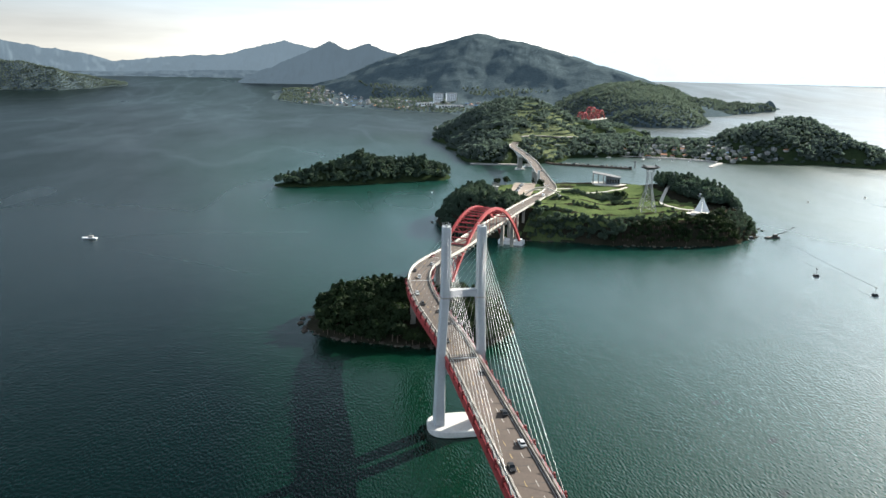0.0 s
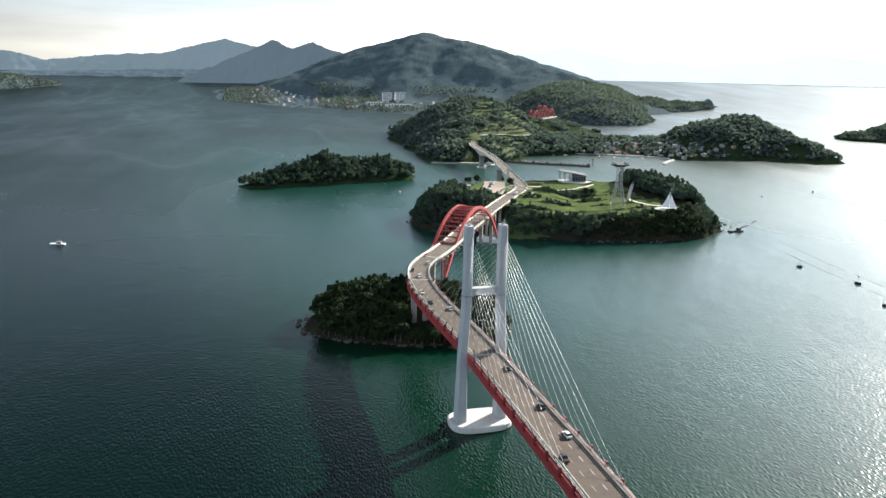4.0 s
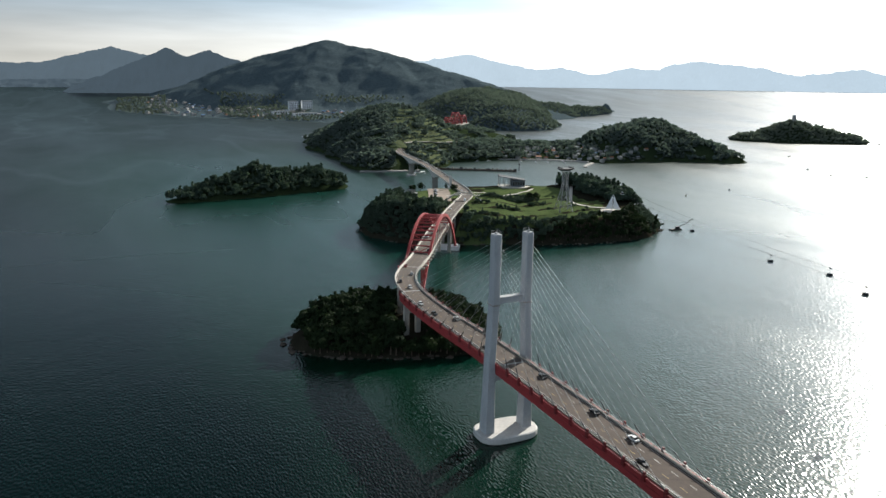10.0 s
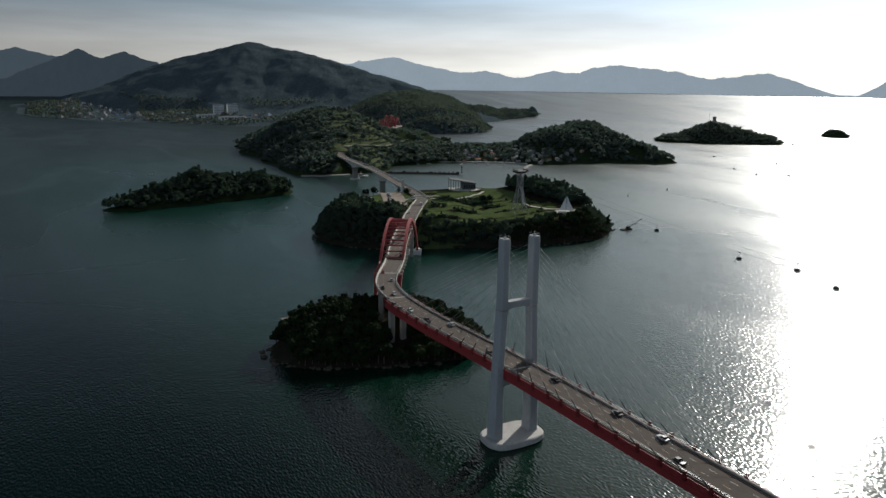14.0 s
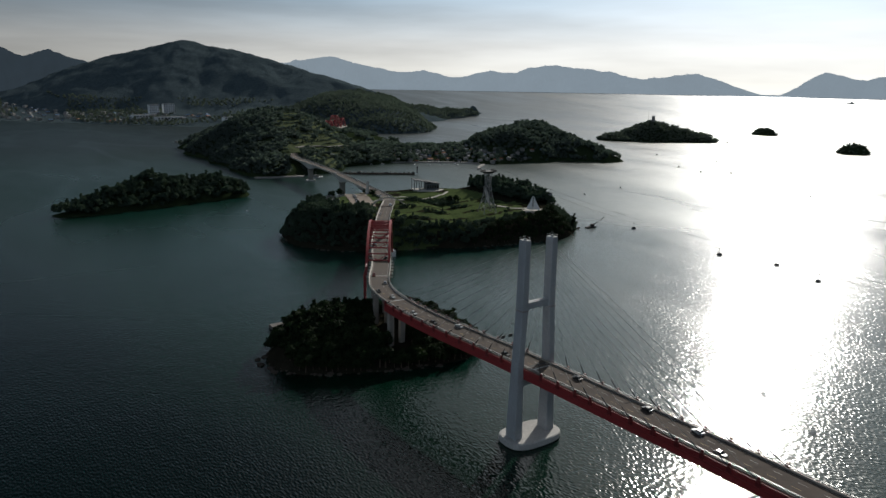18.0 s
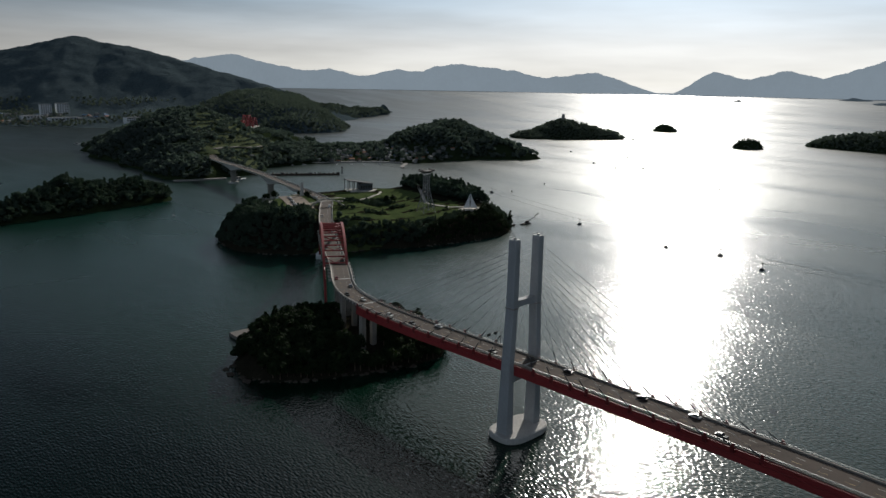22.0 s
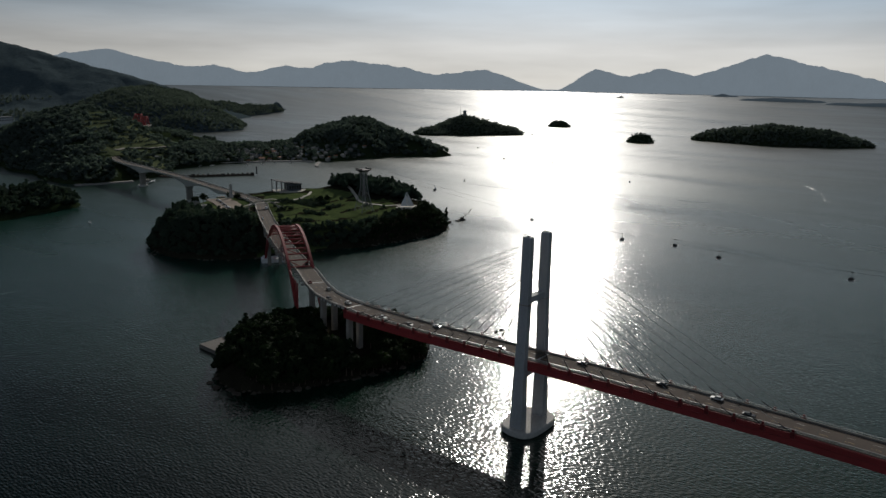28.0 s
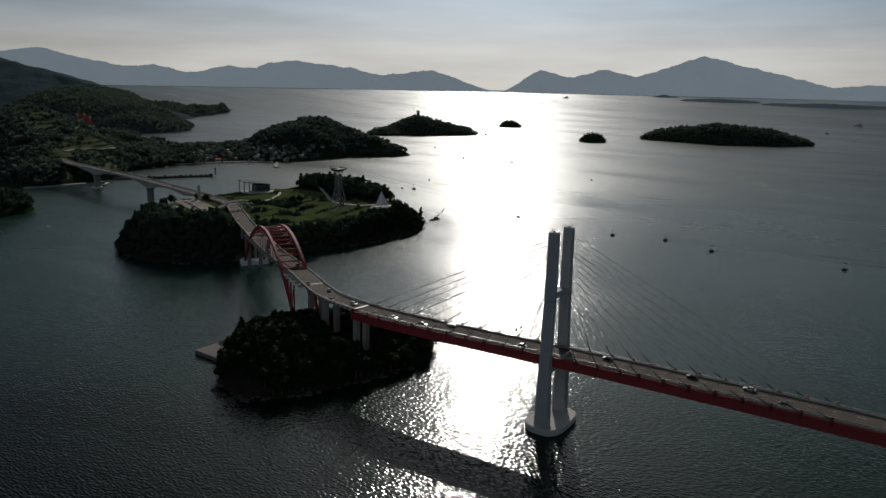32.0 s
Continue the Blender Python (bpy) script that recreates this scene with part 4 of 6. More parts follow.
def anchor_mesh():
    bm = bmesh.new()
    box(bm, -0.3, -0.75, -1.7, 0.55, 0.75, 0.5)
    box(bm, -0.25, -0.45, 0.5, 0.4, 0.45, 1.5)
    bmesh.ops.bevel(bm, geom=bm.edges[:], offset=0.06, segments=1, affect="EDGES")
    return mesh_of(bm, "anchor_box", DEEP_RED)


ANCHOR = anchor_mesh()
PYLON_X, PYLON_Y = 59.0, 285.5
for sgn in (-1, 1):
    for way in (-1, 1):
        for k in range(11):
            y = PYLON_Y + way * (13 + 9.8 * k)
            p, w, side = station(S_OF(y))
            foot = p + side * sgn * 7.55
            top = Vector((PYLON_X + sgn * 7.3, PYLON_Y + way * 1.6, 66.5 + 2.05 * k))
            ob = new("anchor_box", ANCHOR)
            ob.parent = bridge
            ob.matrix_basis = Matrix.Translation(foot) @ Matrix.Rotation(0 if sgn > 0 else math.pi, 4, "Z")
            bm = bmesh.new()
            bar(bm, foot, top, 0.051, 0.051, 6)
            cab = part("stay_cable", bm, CABLE, bridge, "pale grey stay cable")
            bm = bmesh.new()
            d = (top - foot).normalized()
            bar(bm, foot + d * 0.8, foot + d * 5.4, 0.24, 0.2, 8)
            part("guide_pipe", bm, DARK, cab, "dark cable guide pipe")

# Concrete viaduct from the islet to the arch, and beyond.
def viaduct(name, s0, s1, depth, label, haunch=()):
    root = thing(name, label, "bridge")
    bm = bmesh.new()
    rings = []
    for s in run_of(s0, s1, 4):
        p, w, side = station(s)
        dz = depth
        for hs, extra, reach in haunch:
            dz += extra * max(0.0, 1 - abs(s - hs) / reach) ** 2
        rings.append([p + side * a + Vector((0, 0, u)) for a, u in ((-6.4, -0.13), (6.4, -0.13), (6.4, -0.6), (3.6, -1.1), (3.2, -dz), (-3.2, -dz), (-3.6, -1.1), (-6.4, -0.6))])
    loft(bm, rings)
    bmesh.ops.recalc_face_normals(bm, faces=bm.faces)
    part("girder", bm, CONCRETE, root, "stained concrete box girder")
    for sgn in (-1, 1):
        bm = bmesh.new()
        ribbon(bm, s0, s1, [(sgn * 5.62, -0.1), (sgn * 6.45, -0.1), (sgn * 6.45, 0.95), (sgn * 6.15, 1.0), (sgn * 5.9, 0.35), (sgn * 5.62, 0.2)])
        part("parapet", bm, CREAM, root, "cream concrete parapet")
        bm = bmesh.new()
        ribbon(bm, s0, s1, slab(sgn * 6.25, 1.45, sgn * 6.35, 1.35))
        rail = part("handrail", bm, STEEL, root)
        bm = bmesh.new()
        for s in run_of(s0, s1, 3):
            p, w, side = station(s)
            c = p + side * sgn * 6.3
            box(bm, c.x - 0.05, c.y - 0.05, c.z + 0.95, c.x + 0.05, c.y + 0.05, c.z + 1.4)
        tagged(part("balustrade", bm, STEEL, rail), kind="stuff")
        if name == "viaduct":
            bm = bmesh.new()
            for s in run_of(s0, s1, 3.5):
                p, w, side = station(s)
                m = Matrix.Translation(p + side * sgn * 6.5) @ Matrix.Rotation(math.atan2(w.y, w.x), 4, "Z")
                box(bm, -0.55, -0.12, -0.55, 0.55, 0.12, 0.5, m)
            tagged(part("panel_strip", bm, DARK, root, "row of dark panels along the parapet"), kind="stuff")
    return root


def pier(parent, s, base, wide=2.6, deep=3.0, spread=0.0, top_drop=2.2, material=None):
    p, w, side = station(s)
    for off in ((-spread, spread) if spread else (0,)):
        bm = bmesh.new()
        c = p + side * off
        rings = []
        for z, k in ((base, 1.15), (base + 1.0, 1.0), (p.z - top_drop - 2.5, 1.0), (p.z - top_drop, 1.35)):
            rings.append([Vector((c.x, c.y, z)) + side * (a * wide * 0.5 * k) + w * (b * deep * 0.5) for a, b in ((-1, -0.7), (-0.7, -1), (0.7, -1), (1, -0.7), (1, 0.7), (0.7, 1), (-0.7, 1), (-1, 0.7))])
        loft(bm, rings)
        bmesh.ops.recalc_face_normals(bm, faces=bm.faces)
        part("pier", bm, material or STAINED, parent, "pale concrete pier column")


near_viaduct = viaduct("viaduct", S_ISLE, S_ARCH0, 2.4, "curved concrete viaduct with cream parapets above the islet")
for y in (398, 426, 446):
    p, w, side = station(S_OF(y))
    pier(near_viaduct, S_OF(y), (ground_z("near_island", p.x, p.y) or 2) - 2.5, 3.2, 3.0, 3.4)
land_viaduct = viaduct("approach_viaduct", S_ARCH1, S_MEADOW1, 1.6, "concrete road viaduct and embankment across the meadow island")
for y in (622, 640):
    p, w, side = station(S_OF(y))
    pier(land_viaduct, S_OF(y), (ground_z("meadow_island", p.x, p.y) or 2) - 2, 2.2, 2.2, 3.6, 1.5)
S_P1, S_P2, S_P3 = S_OF(838), S_OF(935), S_OF(1092)
far_bridge = viaduct("girder_bridge", S_MEADOW1, S_OF(1200), 2.2, "long haunched concrete girder bridge to the village island", ((S_P1, 3.2, 45), (S_P2, 7.5, 62), (S_P3, 7.0, 66)))
for s, b in ((S_P1, -2), (S_P2, -2), (S_P3, -2)):
    pier(far_bridge, s, b, 7.5, 4.6, 0, 8.5, STAINED)
    p, w, side = station(s)
    bm = bmesh.new()
    loft(bm, [[Vector((p.x, p.y, z)) + side * (7.5 * math.cos(a)) + w * (4.5 * math.sin(a)) for a in [math.pi / 6 * k for k in range(12)]] for z in (-2, 2.4)])
    bmesh.ops.recalc_face_normals(bm, faces=bm.faces)
    part("pile_cap", bm, CONCRETE, far_bridge, "round concrete pile cap at the waterline")

# The pylon.
pylon = thing("pylon", "tall pale grey concrete pylon with two legs and crossbeam", "bridge pylon", (PYLON_X, PYLON_Y, 0))


def chamfer(cx, cy, hx, hy, z, c=0.35):
    return [(cx + a * hx - (c if abs(a) == 1 and k else 0) * a, cy + b * hy - (c if not k else 0) * b, z) for a, b, k in ((-1, -1, 1), (1, -1, 1), (1, -1, 0), (1, 1, 0), (1, 1, 1), (-1, 1, 1), (-1, 1, 0), (-1, -1, 0))]


for sgn in (-1, 1):
    bm = bmesh.new()
    loft(bm, [chamfer(sgn * x, 0, hx, hy, z) for x, z, hx, hy in ((9.1, 2.5, 2.3, 3.2), (8.8, 33, 1.7, 2.5), (7.5, 60.5, 1.7, 2.3), (7.4, 90.0, 1.7, 2.1))])
    bmesh.ops.recalc_face_normals(bm, faces=bm.faces)
    leg = part("leg", bm, PYLON_PAINT, pylon)
    bm = bmesh.new()
    loft(bm, [chamfer(sgn * 7.4, 0, 1.62, 2.02, 90.0), chamfer(sgn * 7.4, 0, 1.55, 1.95, 90.5)])
    bmesh.ops.recalc_face_normals(bm, faces=bm.faces)
    part("top_slab", bm, PYLON_PAINT, leg)
    bm = bmesh.new()
    for a in (-1, 1):
        for b in (-1, 1):
            bar(bm, (sgn * 7.4 + a * 1.4, b * 1.75, 90.5), (sgn * 7.4 + a * 1.4, b * 1.75, 91.7), 0.06)
        bar(bm, (sgn * 7.4 + a * 1.4, -1.75, 91.6), (sgn * 7.4 + a * 1.4, 1.75, 91.6), 0.05)
        bar(bm, (sgn * 7.4 - 1.4, a * 1.75, 91.6), (sgn * 7.4 + 1.4, a * 1.75, 91.6), 0.05)
    box(bm, sgn * 7.4 - 0.5, -0.6, 90.5, sgn * 7.4 + 0.5, 0.4, 91.2)
    bar(bm, (sgn * 7.4 + 0.9, 1.2, 90.5), (sgn * 7.4 + 0.9, 1.2, 92.4), 0.09)
    part("top_railing", bm, STEEL, leg, "small steel railing and warning lamp on the top")
    bm = bmesh.new()
    loft(bm, [chamfer(sgn * 7.5, 0, 1.95, 2.6, z) for z in (60.2, 60.75)])
    bmesh.ops.recalc_face_normals(bm, faces=bm.faces)
    part("collar", bm, STAINED, leg, "stained grey collar")
    bm = bmesh.new()
    for k in range(11):
        for way in (-1, 1):
            box(bm, sgn * 7.3 - 0.35, way * 2.0 - 0.25, 66.2 + 2.05 * k, sgn * 7.3 + 0.35, way * 2.0 + 0.2 * way + 0.25, 66.8 + 2.05 * k)
    tagged(part("socket_strip", bm, PYLON_PAINT, leg, "row of pale cable sockets"), kind="stuff")
for z0, z1, hx, nm in ((60.8, 63.6, 6.1, "crossbeam"), (26.6, 30.1, 7.4, "lower_beam")):
    bm = bmesh.new()
    loft(bm, [[(x, y, z) for y, z in ((-1.5, z0 + d), (1.5, z0 + d), (1.5, z1), (-1.5, z1))] for x, d in ((-hx, -0.6), (-hx * 0.6, 0), (hx * 0.6, 0), (hx, -0.6))])
    bmesh.ops.recalc_face_normals(bm, faces=bm.faces)
    part(nm, bm, PYLON_PAINT, pylon)
bm = bmesh.new()


def oval(rx, ry, z):
    out = []
    for k in range(28):
        a = 2 * math.pi * k / 28
        c, s = math.cos(a), math.sin(a)
        out.append((rx * abs(c) ** 0.6 * (1 if c > 0 else -1), ry * abs(s) ** 0.75 * (1 if s > 0 else -1), z))
    return out


loft(bm, [oval(13.6, 8.6, -3), oval(13.8, 8.8, 0.4), oval(14.2, 9.2, 0.5), oval(14.2, 9.2, 2.6), oval(13.7, 8.7, 3.0)])
bmesh.ops.recalc_face_normals(bm, faces=bm.faces)
part("pile_cap", bm, CONCRETE, pylon, "pale oval concrete pile cap at the waterline")
bm = bmesh.new()
for k in range(10):
    a = 2 * math.pi * k / 10
    bar(bm, (11 * math.cos(a), 6.4 * math.sin(a), -6), (11 * math.cos(a), 6.4 * math.sin(a), 0), 1.1, 1.1, 10)
part("pile_cluster", bm, CONCRETE, pylon)

# The red half-through arch.
arch = thing("arch_bridge", "red steel half-through arch bridge with braced twin ribs", "bridge")
ARCH_WAY = Vector((0.514, 0.858, 0)).normalized()
ARCH_SIDE = Vector((ARCH_WAY.y, -ARCH_WAY.x, 0))
ARCH_MID = Vector((123.5, 535.5, 0))


def rib_point(s, off):
    return ARCH_MID + ARCH_WAY * s + ARCH_SIDE * off + Vector((0, 0, 47.5 - 0.0052 * s * s))


for sgn in (-1, 1):
    bm = bmesh.new()
    rings = []
    for k in range(45):
        s = -93 + 186 * k / 44
        c = rib_point(s, sgn * 7.7)
        t = Vector((ARCH_WAY.x, ARCH_WAY.y, -0.0106 * s)).normalized()
        up = ARCH_SIDE.cross(t).normalized()
        up = up if up.z > 0 else -up
        rings.append([c + ARCH_SIDE * a * 0.85 + up * b * 1.15 for a, b in ((-1, -1), (1, -1), (1, 1), (-1, 1))])
    loft(bm, rings)
    bmesh.ops.recalc_face_normals(bm, faces=bm.faces)
    part("rib", bm, RED, arch, "red box-section arch rib")
    for s in range(-45, 46, 9):
        c = rib_point(s, sgn * 7.7)
        p, w, side = station(S_OF(c.y))
        if c.z - 1 > p.z + 1:
            bm = bmesh.new()
            bar(bm, (c.x, c.y, p.z - 0.6), (c.x, c.y, c.z - 1), 0.14)
            part("hanger", bm, RED, arch)
    for s in (-88, -80, -72, -64, 52, 60, 68, 76):
        c = rib_point(s, sgn * 7.7)
        p, w, side = station(S_OF(c.y))
        if p.z - 1.4 > c.z + 1:
            bm = bmesh.new()
            bar(bm, (c.x, c.y, c.z), (c.x, c.y, p.z - 1.2), 0.5, 0.5, 8)
            part("spandrel_post", bm, RED, arch)
            bm = bmesh.new()
            d = rib_point(s + 8, sgn * 7.7)
            bar(bm, (c.x, c.y, p.z - 1.3), (d.x, d.y, d.z), 0.3, 0.3, 6)
            part("spandrel_brace", bm, RED, arch)
    for e in (-1, 1):
        c = rib_point(e * 93, sgn * 7.7)
        bm = bmesh.new()
        m = Matrix.Translation((c.x, c.y, 0)) @ Matrix.Rotation(math.atan2(ARCH_WAY.y, ARCH_WAY.x), 4, "Z")
        box(bm, -5, -3.4 if sgn > 0 else -7.65, -2, 5, 7.65 if sgn > 0 else 3.4, 3.6, m)
        box(bm, -2.6, -2.0, 3.6, 2.6, 2.0, 5.2, m)
        bmesh.ops.bevel(bm, geom=bm.edges[:], offset=0.25, segments=1, affect="EDGES")
        part("springing_block", bm, WHITE, arch, "white concrete springing block")
prev = None
for s in list(range(-54, 55, 6)):
    a, b = rib_point(s, -7.3), rib_point(s, 7.3)
    bm = bmesh.new()
    bar(bm, a, b, 0.5, 0.5, 8)
    part("cross_brace", bm, RED, arch)
    if prev is not None and abs(s) < 60 and s % 12 == 0:
        mid = (prev[0] + prev[1]) / 2
        for q in (a, b):
            bm = bmesh.new()
            bar(bm, q, mid, 0.3, 0.3, 6)
            part("diagonal_brace", bm, RED, arch)
    prev = (a, b)
bm = bmesh.new()
ribbon(bm, S_ARCH0, S_ARCH1, [(-6.6, -0.13), (6.6, -0.13), (6.6, -0.8), (5.6, -1.7), (-5.6, -1.7), (-6.6, -0.8)])
part("deck", bm, CREAM, arch, "pale concrete deck slab")
for sgn in (-1, 1):
    bm = bmesh.new()
    ribbon(bm, S_ARCH0, S_ARCH1, [(sgn * 5.62, -0.1), (sgn * 6.6, -0.1), (sgn * 6.6, 1.0), (sgn * 6.25, 1.05), (sgn * 5.9, 0.35), (sgn * 5.62, 0.2)])
    part("parapet", bm, CREAM, arch, "cream concrete parapet")
for s in run_of(S_ARCH0 + 4, S_ARCH1 - 4, 9):
    p, w, side = station(s)
    bm = bmesh.new()
    m = Matrix.Translation(p) @ Matrix.Rotation(math.atan2(w.y, w.x), 4, "Z")
    box(bm, -0.4, -8.4, -2.3, 0.4, 8.4, -0.9, m)
    part("cross_girder", bm, CREAM, arch)
p, w, side = station(S_ARCH1)
bm = bmesh.new()
m = Matrix.Translation((p.x, p.y, 0)) @ Matrix.Rotation(math.atan2(w.y, w.x), 4, "Z")
for y in (-4.5, 4.5):
    box(bm, -1.2, y - 1.4, -2, 1.2, y + 1.4, p.z - 2.2, m)
box(bm, -1.5, -7.5, p.z - 2.6, 1.5, 7.5, p.z - 1.6, m)
part("portal_pier", bm, STAINED, arch, "grey portal pier on the island's shore")


# ---- vehicles ----
def car_template(name, label, colour, long=4.6, high=1.5, wide=1.85, truck=False):
    root = thing(name, label, "truck" if truck else "car", group="vehicles on the bridges")
    paint = plain(name + "_paint", colour, 0.3, 0.2, 0.1, 1.0)
    L, W = long / 2, wide / 2
    bm = bmesh.new()
    prof = [(-L, 0.35), (L, 0.35), (L, 0.75), (L * 0.9, 0.85), (L * 0.45, 0.95), (-L * 0.75, 1.0), (-L, 0.9)]
    loft(bm, [[(x, y, z) for x, z in prof] for y in (-W, -W * 0.92, W * 0.92, W)])
    bmesh.ops.recalc_face_normals(bm, faces=bm.faces)
    body = part("body", bm, paint, root)
    bm = bmesh.new()
    x0, x1 = (-L * 0.78, L * 0.42) if not truck else (L * 0.35, L * 0.95)
    loft(bm, [[(x0, -W * 0.93, 0.95), (x1, -W * 0.93, 0.95), (x1, W * 0.93, 0.95), (x0, W * 0.93, 0.95)], [(x0 + 0.45, -W * 0.78, high), (x1 - 0.7, -W * 0.78, high), (x1 - 0.7, W * 0.78, high), (x0 + 0.45, W * 0.78, high)]])
    bmesh.ops.recalc_face_normals(bm, faces=bm.faces)
    cabin = part("cabin_glass", bm, GLASS, root, "dark car glazing")
    bm = bmesh.new()
    box(bm, x0 + 0.5, -W * 0.76, high, x1 - 0.75, W * 0.76, high + 0.06)
    part("car_roof", bm, paint, cabin)
    if truck:
        bm = bmesh.new()
        box(bm, -L, -W, 0.9, L * 0.3, W, 2.6)
        part("cargo_box", bm, WHITE, root)
    for x in (-L * 0.62, L * 0.62):
        for y in (-W + 0.1, W - 0.1):
            bm = bmesh.new()
            bar(bm, (x, y - 0.11, 0.34), (x, y + 0.11, 0.34), 0.34, 0.34, 12)
            wheel = part("wheel", bm, TAR, root, "black rubber wheel")
    for y in (-W * 0.7, W * 0.7):
        bm = bmesh.new()
        box(bm, L - 0.04, y - 0.18, 0.62, L + 0.02, y + 0.18, 0.76)
        part("headlight", bm, PAINT, body)
    return root


GLASS = plain("dark_glass", (0.015, 0.018, 0.02), 0.08, 0, 0.1, 1.0)
CARS = [car_template("car", "white family car with dark windows on the road", (0.58, 0.58, 0.57)), car_template("car", "black car with dark windows on the road", (0.02, 0.02, 0.022)), car_template("car", "silver grey car on the road", (0.4, 0.41, 0.42)), car_template("car", "dark red car on the road", (0.2, 0.03, 0.025)), car_template("delivery_truck", "small white box truck on the road", (0.7, 0.7, 0.7), 5.6, 1.9, 2.0, True)]
spots = [(189, -3.6, 1), (203, 3.5, 0), (226, 3.4, 1), (262, 3.2, 1), (300, -3.5, 1), (342, 3.5, 0), (353, -3.4, 1), (372, -3.5, 0), (404, 0.2, 0), (417, -3.5, 1), (434, 3.4, 2), (452, -3.4, 3), (497, 3.4, 1), (541, -3.3, 0), (590, 3.3, 2), (655, -3.4, 0), (700, 3.4, 4), (760, -3.3, 0), (880, 3.2, 2), (960, -3.2, 0), (1050, 3.2, 1)]
used = set()
for y, off, kind in spots:
    p, w, side = station(S_OF(y))
    q = p + side * off
    m = pose(q.x, q.y, q.z + 0.01, 0, 0, math.degrees(math.atan2(w.y, w.x)) + (180 if off < 1 else 0))
    if kind in used:
        copy_thing(CARS[kind], m)
    else:
        CARS[kind].matrix_basis = m
        used.add(kind)

# Signs beside the carriageway near the pylon.
p, w, side = station(S_OF(303))
sign = thing("road_sign", "grey sign pole with two dark boards by the parapet", "sign", tuple(p + side * 6.2))
bm = bmesh.new()
bar(bm, (0, 0, 0.4), (0, 0, 7.5), 0.12, 0.09, 8)
part("pole", bm, STEEL, sign)
bm = bmesh.new()
bar(bm, (0, 0, 7.0), (-9.5, 0, 7.2), 0.09, 0.07, 6)
part("arm", bm, STEEL, sign)
for x in (-3.5, -8.0):
    bm = bmesh.new()
    box(bm, x - 1.1, -0.1, 6.3, x + 1.1, 0.1, 7.7)
    part("board", bm, DARK, sign, "dark sign board seen from behind")

# ---- meadow island: cable-car tower, shed, sail monument, arch footbridge, paths ----
def land_z(name, x, y, other=20.0):
    z = ground_z(name, x, y)
    return other if z is None else z


PAVING = plain("pale_paving", (0.5, 0.46, 0.4), 0.85, 0, 0.25, 0.3)
DIRT = plain("bare_earth", (0.27, 0.21, 0.16), 0.95, 0, 0.35, 0.2)
ROOF_GREY = plain("grey_roof_sheet", (0.2, 0.21, 0.225), 0.85, 0.0, 0.2, 0.3)
WALL_PALE = plain("pale_plaster", (0.26, 0.25, 0.235), 0.9, 0, 0.25, 0.3)


def draped(name, line, width, material, label, land_name, lift=0.35):
    """A path laid over the ground along a line."""
    pts = smooth_line([(x, y, 0) for x, y in line], 3.0)
    bm = bmesh.new()
    rows = []
    for i, p in enumerate(pts):
        w = (pts[min(i + 1, len(pts) - 1)] - pts[max(i - 1, 0)]).normalized()
        side = Vector((w.y, -w.x, 0))
        ring = []
        z = max(land_z(land_name, p.x + side.x * a, p.y + side.y * a) for a in (-width / 2, 0, width / 2))
        for a in (-width / 2, -width / 6, width / 6, width / 2):
            q = p + side * a
            ring.append((q.x, q.y, z + lift))
        rows.append(ring)
    low = [[(x, y, z - 1.4) for x, y, z in r] for r in rows]
    loft(bm, [list(r) + list(reversed(l)) for r, l in zip(rows, low)])
    bmesh.ops.recalc_face_normals(bm, faces=bm.faces)
    return solid(name, bm, material, label, "path", kind="structure")


draped("pavement", [(402, 772), (378, 735), (357, 702), (350, 684), (356, 666), (372, 650)], 3.4, PAVING, "pale winding footpath over the meadow", "meadow_island")
draped("pavement", [(240, 742), (262, 752), (290, 745), (330, 760), (352, 778)], 3.0, PAVING, "pale footpath beside the meadow", "meadow_island")
draped("pavement", [(204, 712), (220, 752), (234, 792)], 24, DIRT, "bare brown parking ground beside the road", "meadow_island")
draped("pavement", [(352, 800), (338, 790), (322, 800)], 16, PAVING, "pale paved yard in front of the shed", "meadow_island")

SHED_ROOF = plain("weathered_roof_sheet", (0.11, 0.115, 0.12), 0.9, 0.0, 0.25, 0.3)
bx, by = 336, 803
shed = thing("pavilion", "grey pavilion with a tilted roof, open posts and a closed hall", "building", (bx, by, max(19.0, land_z("meadow_island", bx, by))), -20)
for x in (-15, -9, -3):
    for y in (-8, 8):
        bm = bmesh.new()
        box(bm, x - 0.4, y - 0.4, -14, x + 0.4, y + 0.4, 10.2 - 0.14 * x)
        part("post", bm, WALL_PALE, shed)
bm = bmesh.new()
loft(bm, [[(0.85 * x, 0.9 * y, 10.4 - 0.13 * x + z - 0.004 * y * y) for y, z in ((-10.5, 0), (-4, 0.1), (4, 0.1), (10.5, 0), (10.5, 0.7), (4, 0.8), (-4, 0.8), (-10.5, 0.7))] for x in (-19, -6, 8, 19)])
bmesh.ops.recalc_face_normals(bm, faces=bm.faces)
roof = part("roof", bm, SHED_ROOF, shed, "grey metal roof sheet")
bm = bmesh.new()
for x in range(-18, 19, 3):
    box(bm, 0.85 * x - 0.12, -9.3, 10.6 - 0.13 * x, 0.85 * x + 0.12, 9.3, 11.1 - 0.13 * x)
part("roof_seam", bm, SHED_ROOF, roof)
bm = bmesh.new()
box(bm, 0, -8, -14, 15.5, 8, 8.0)
hall = part("hall", bm, plain("dark_cladding", (0.07, 0.085, 0.1), 0.6, 0, 0.3, 0.3), shed, "dark blue-grey clad hall under the roof")
for k in range(5):
    bm = bmesh.new()
    box(bm, 0.8 + 3.0 * k, -8.12, 2, 2.9 + 3.0 * k, -7.98, 6.2)
    part("window", bm, GLASS, hall)
bm = bmesh.new()
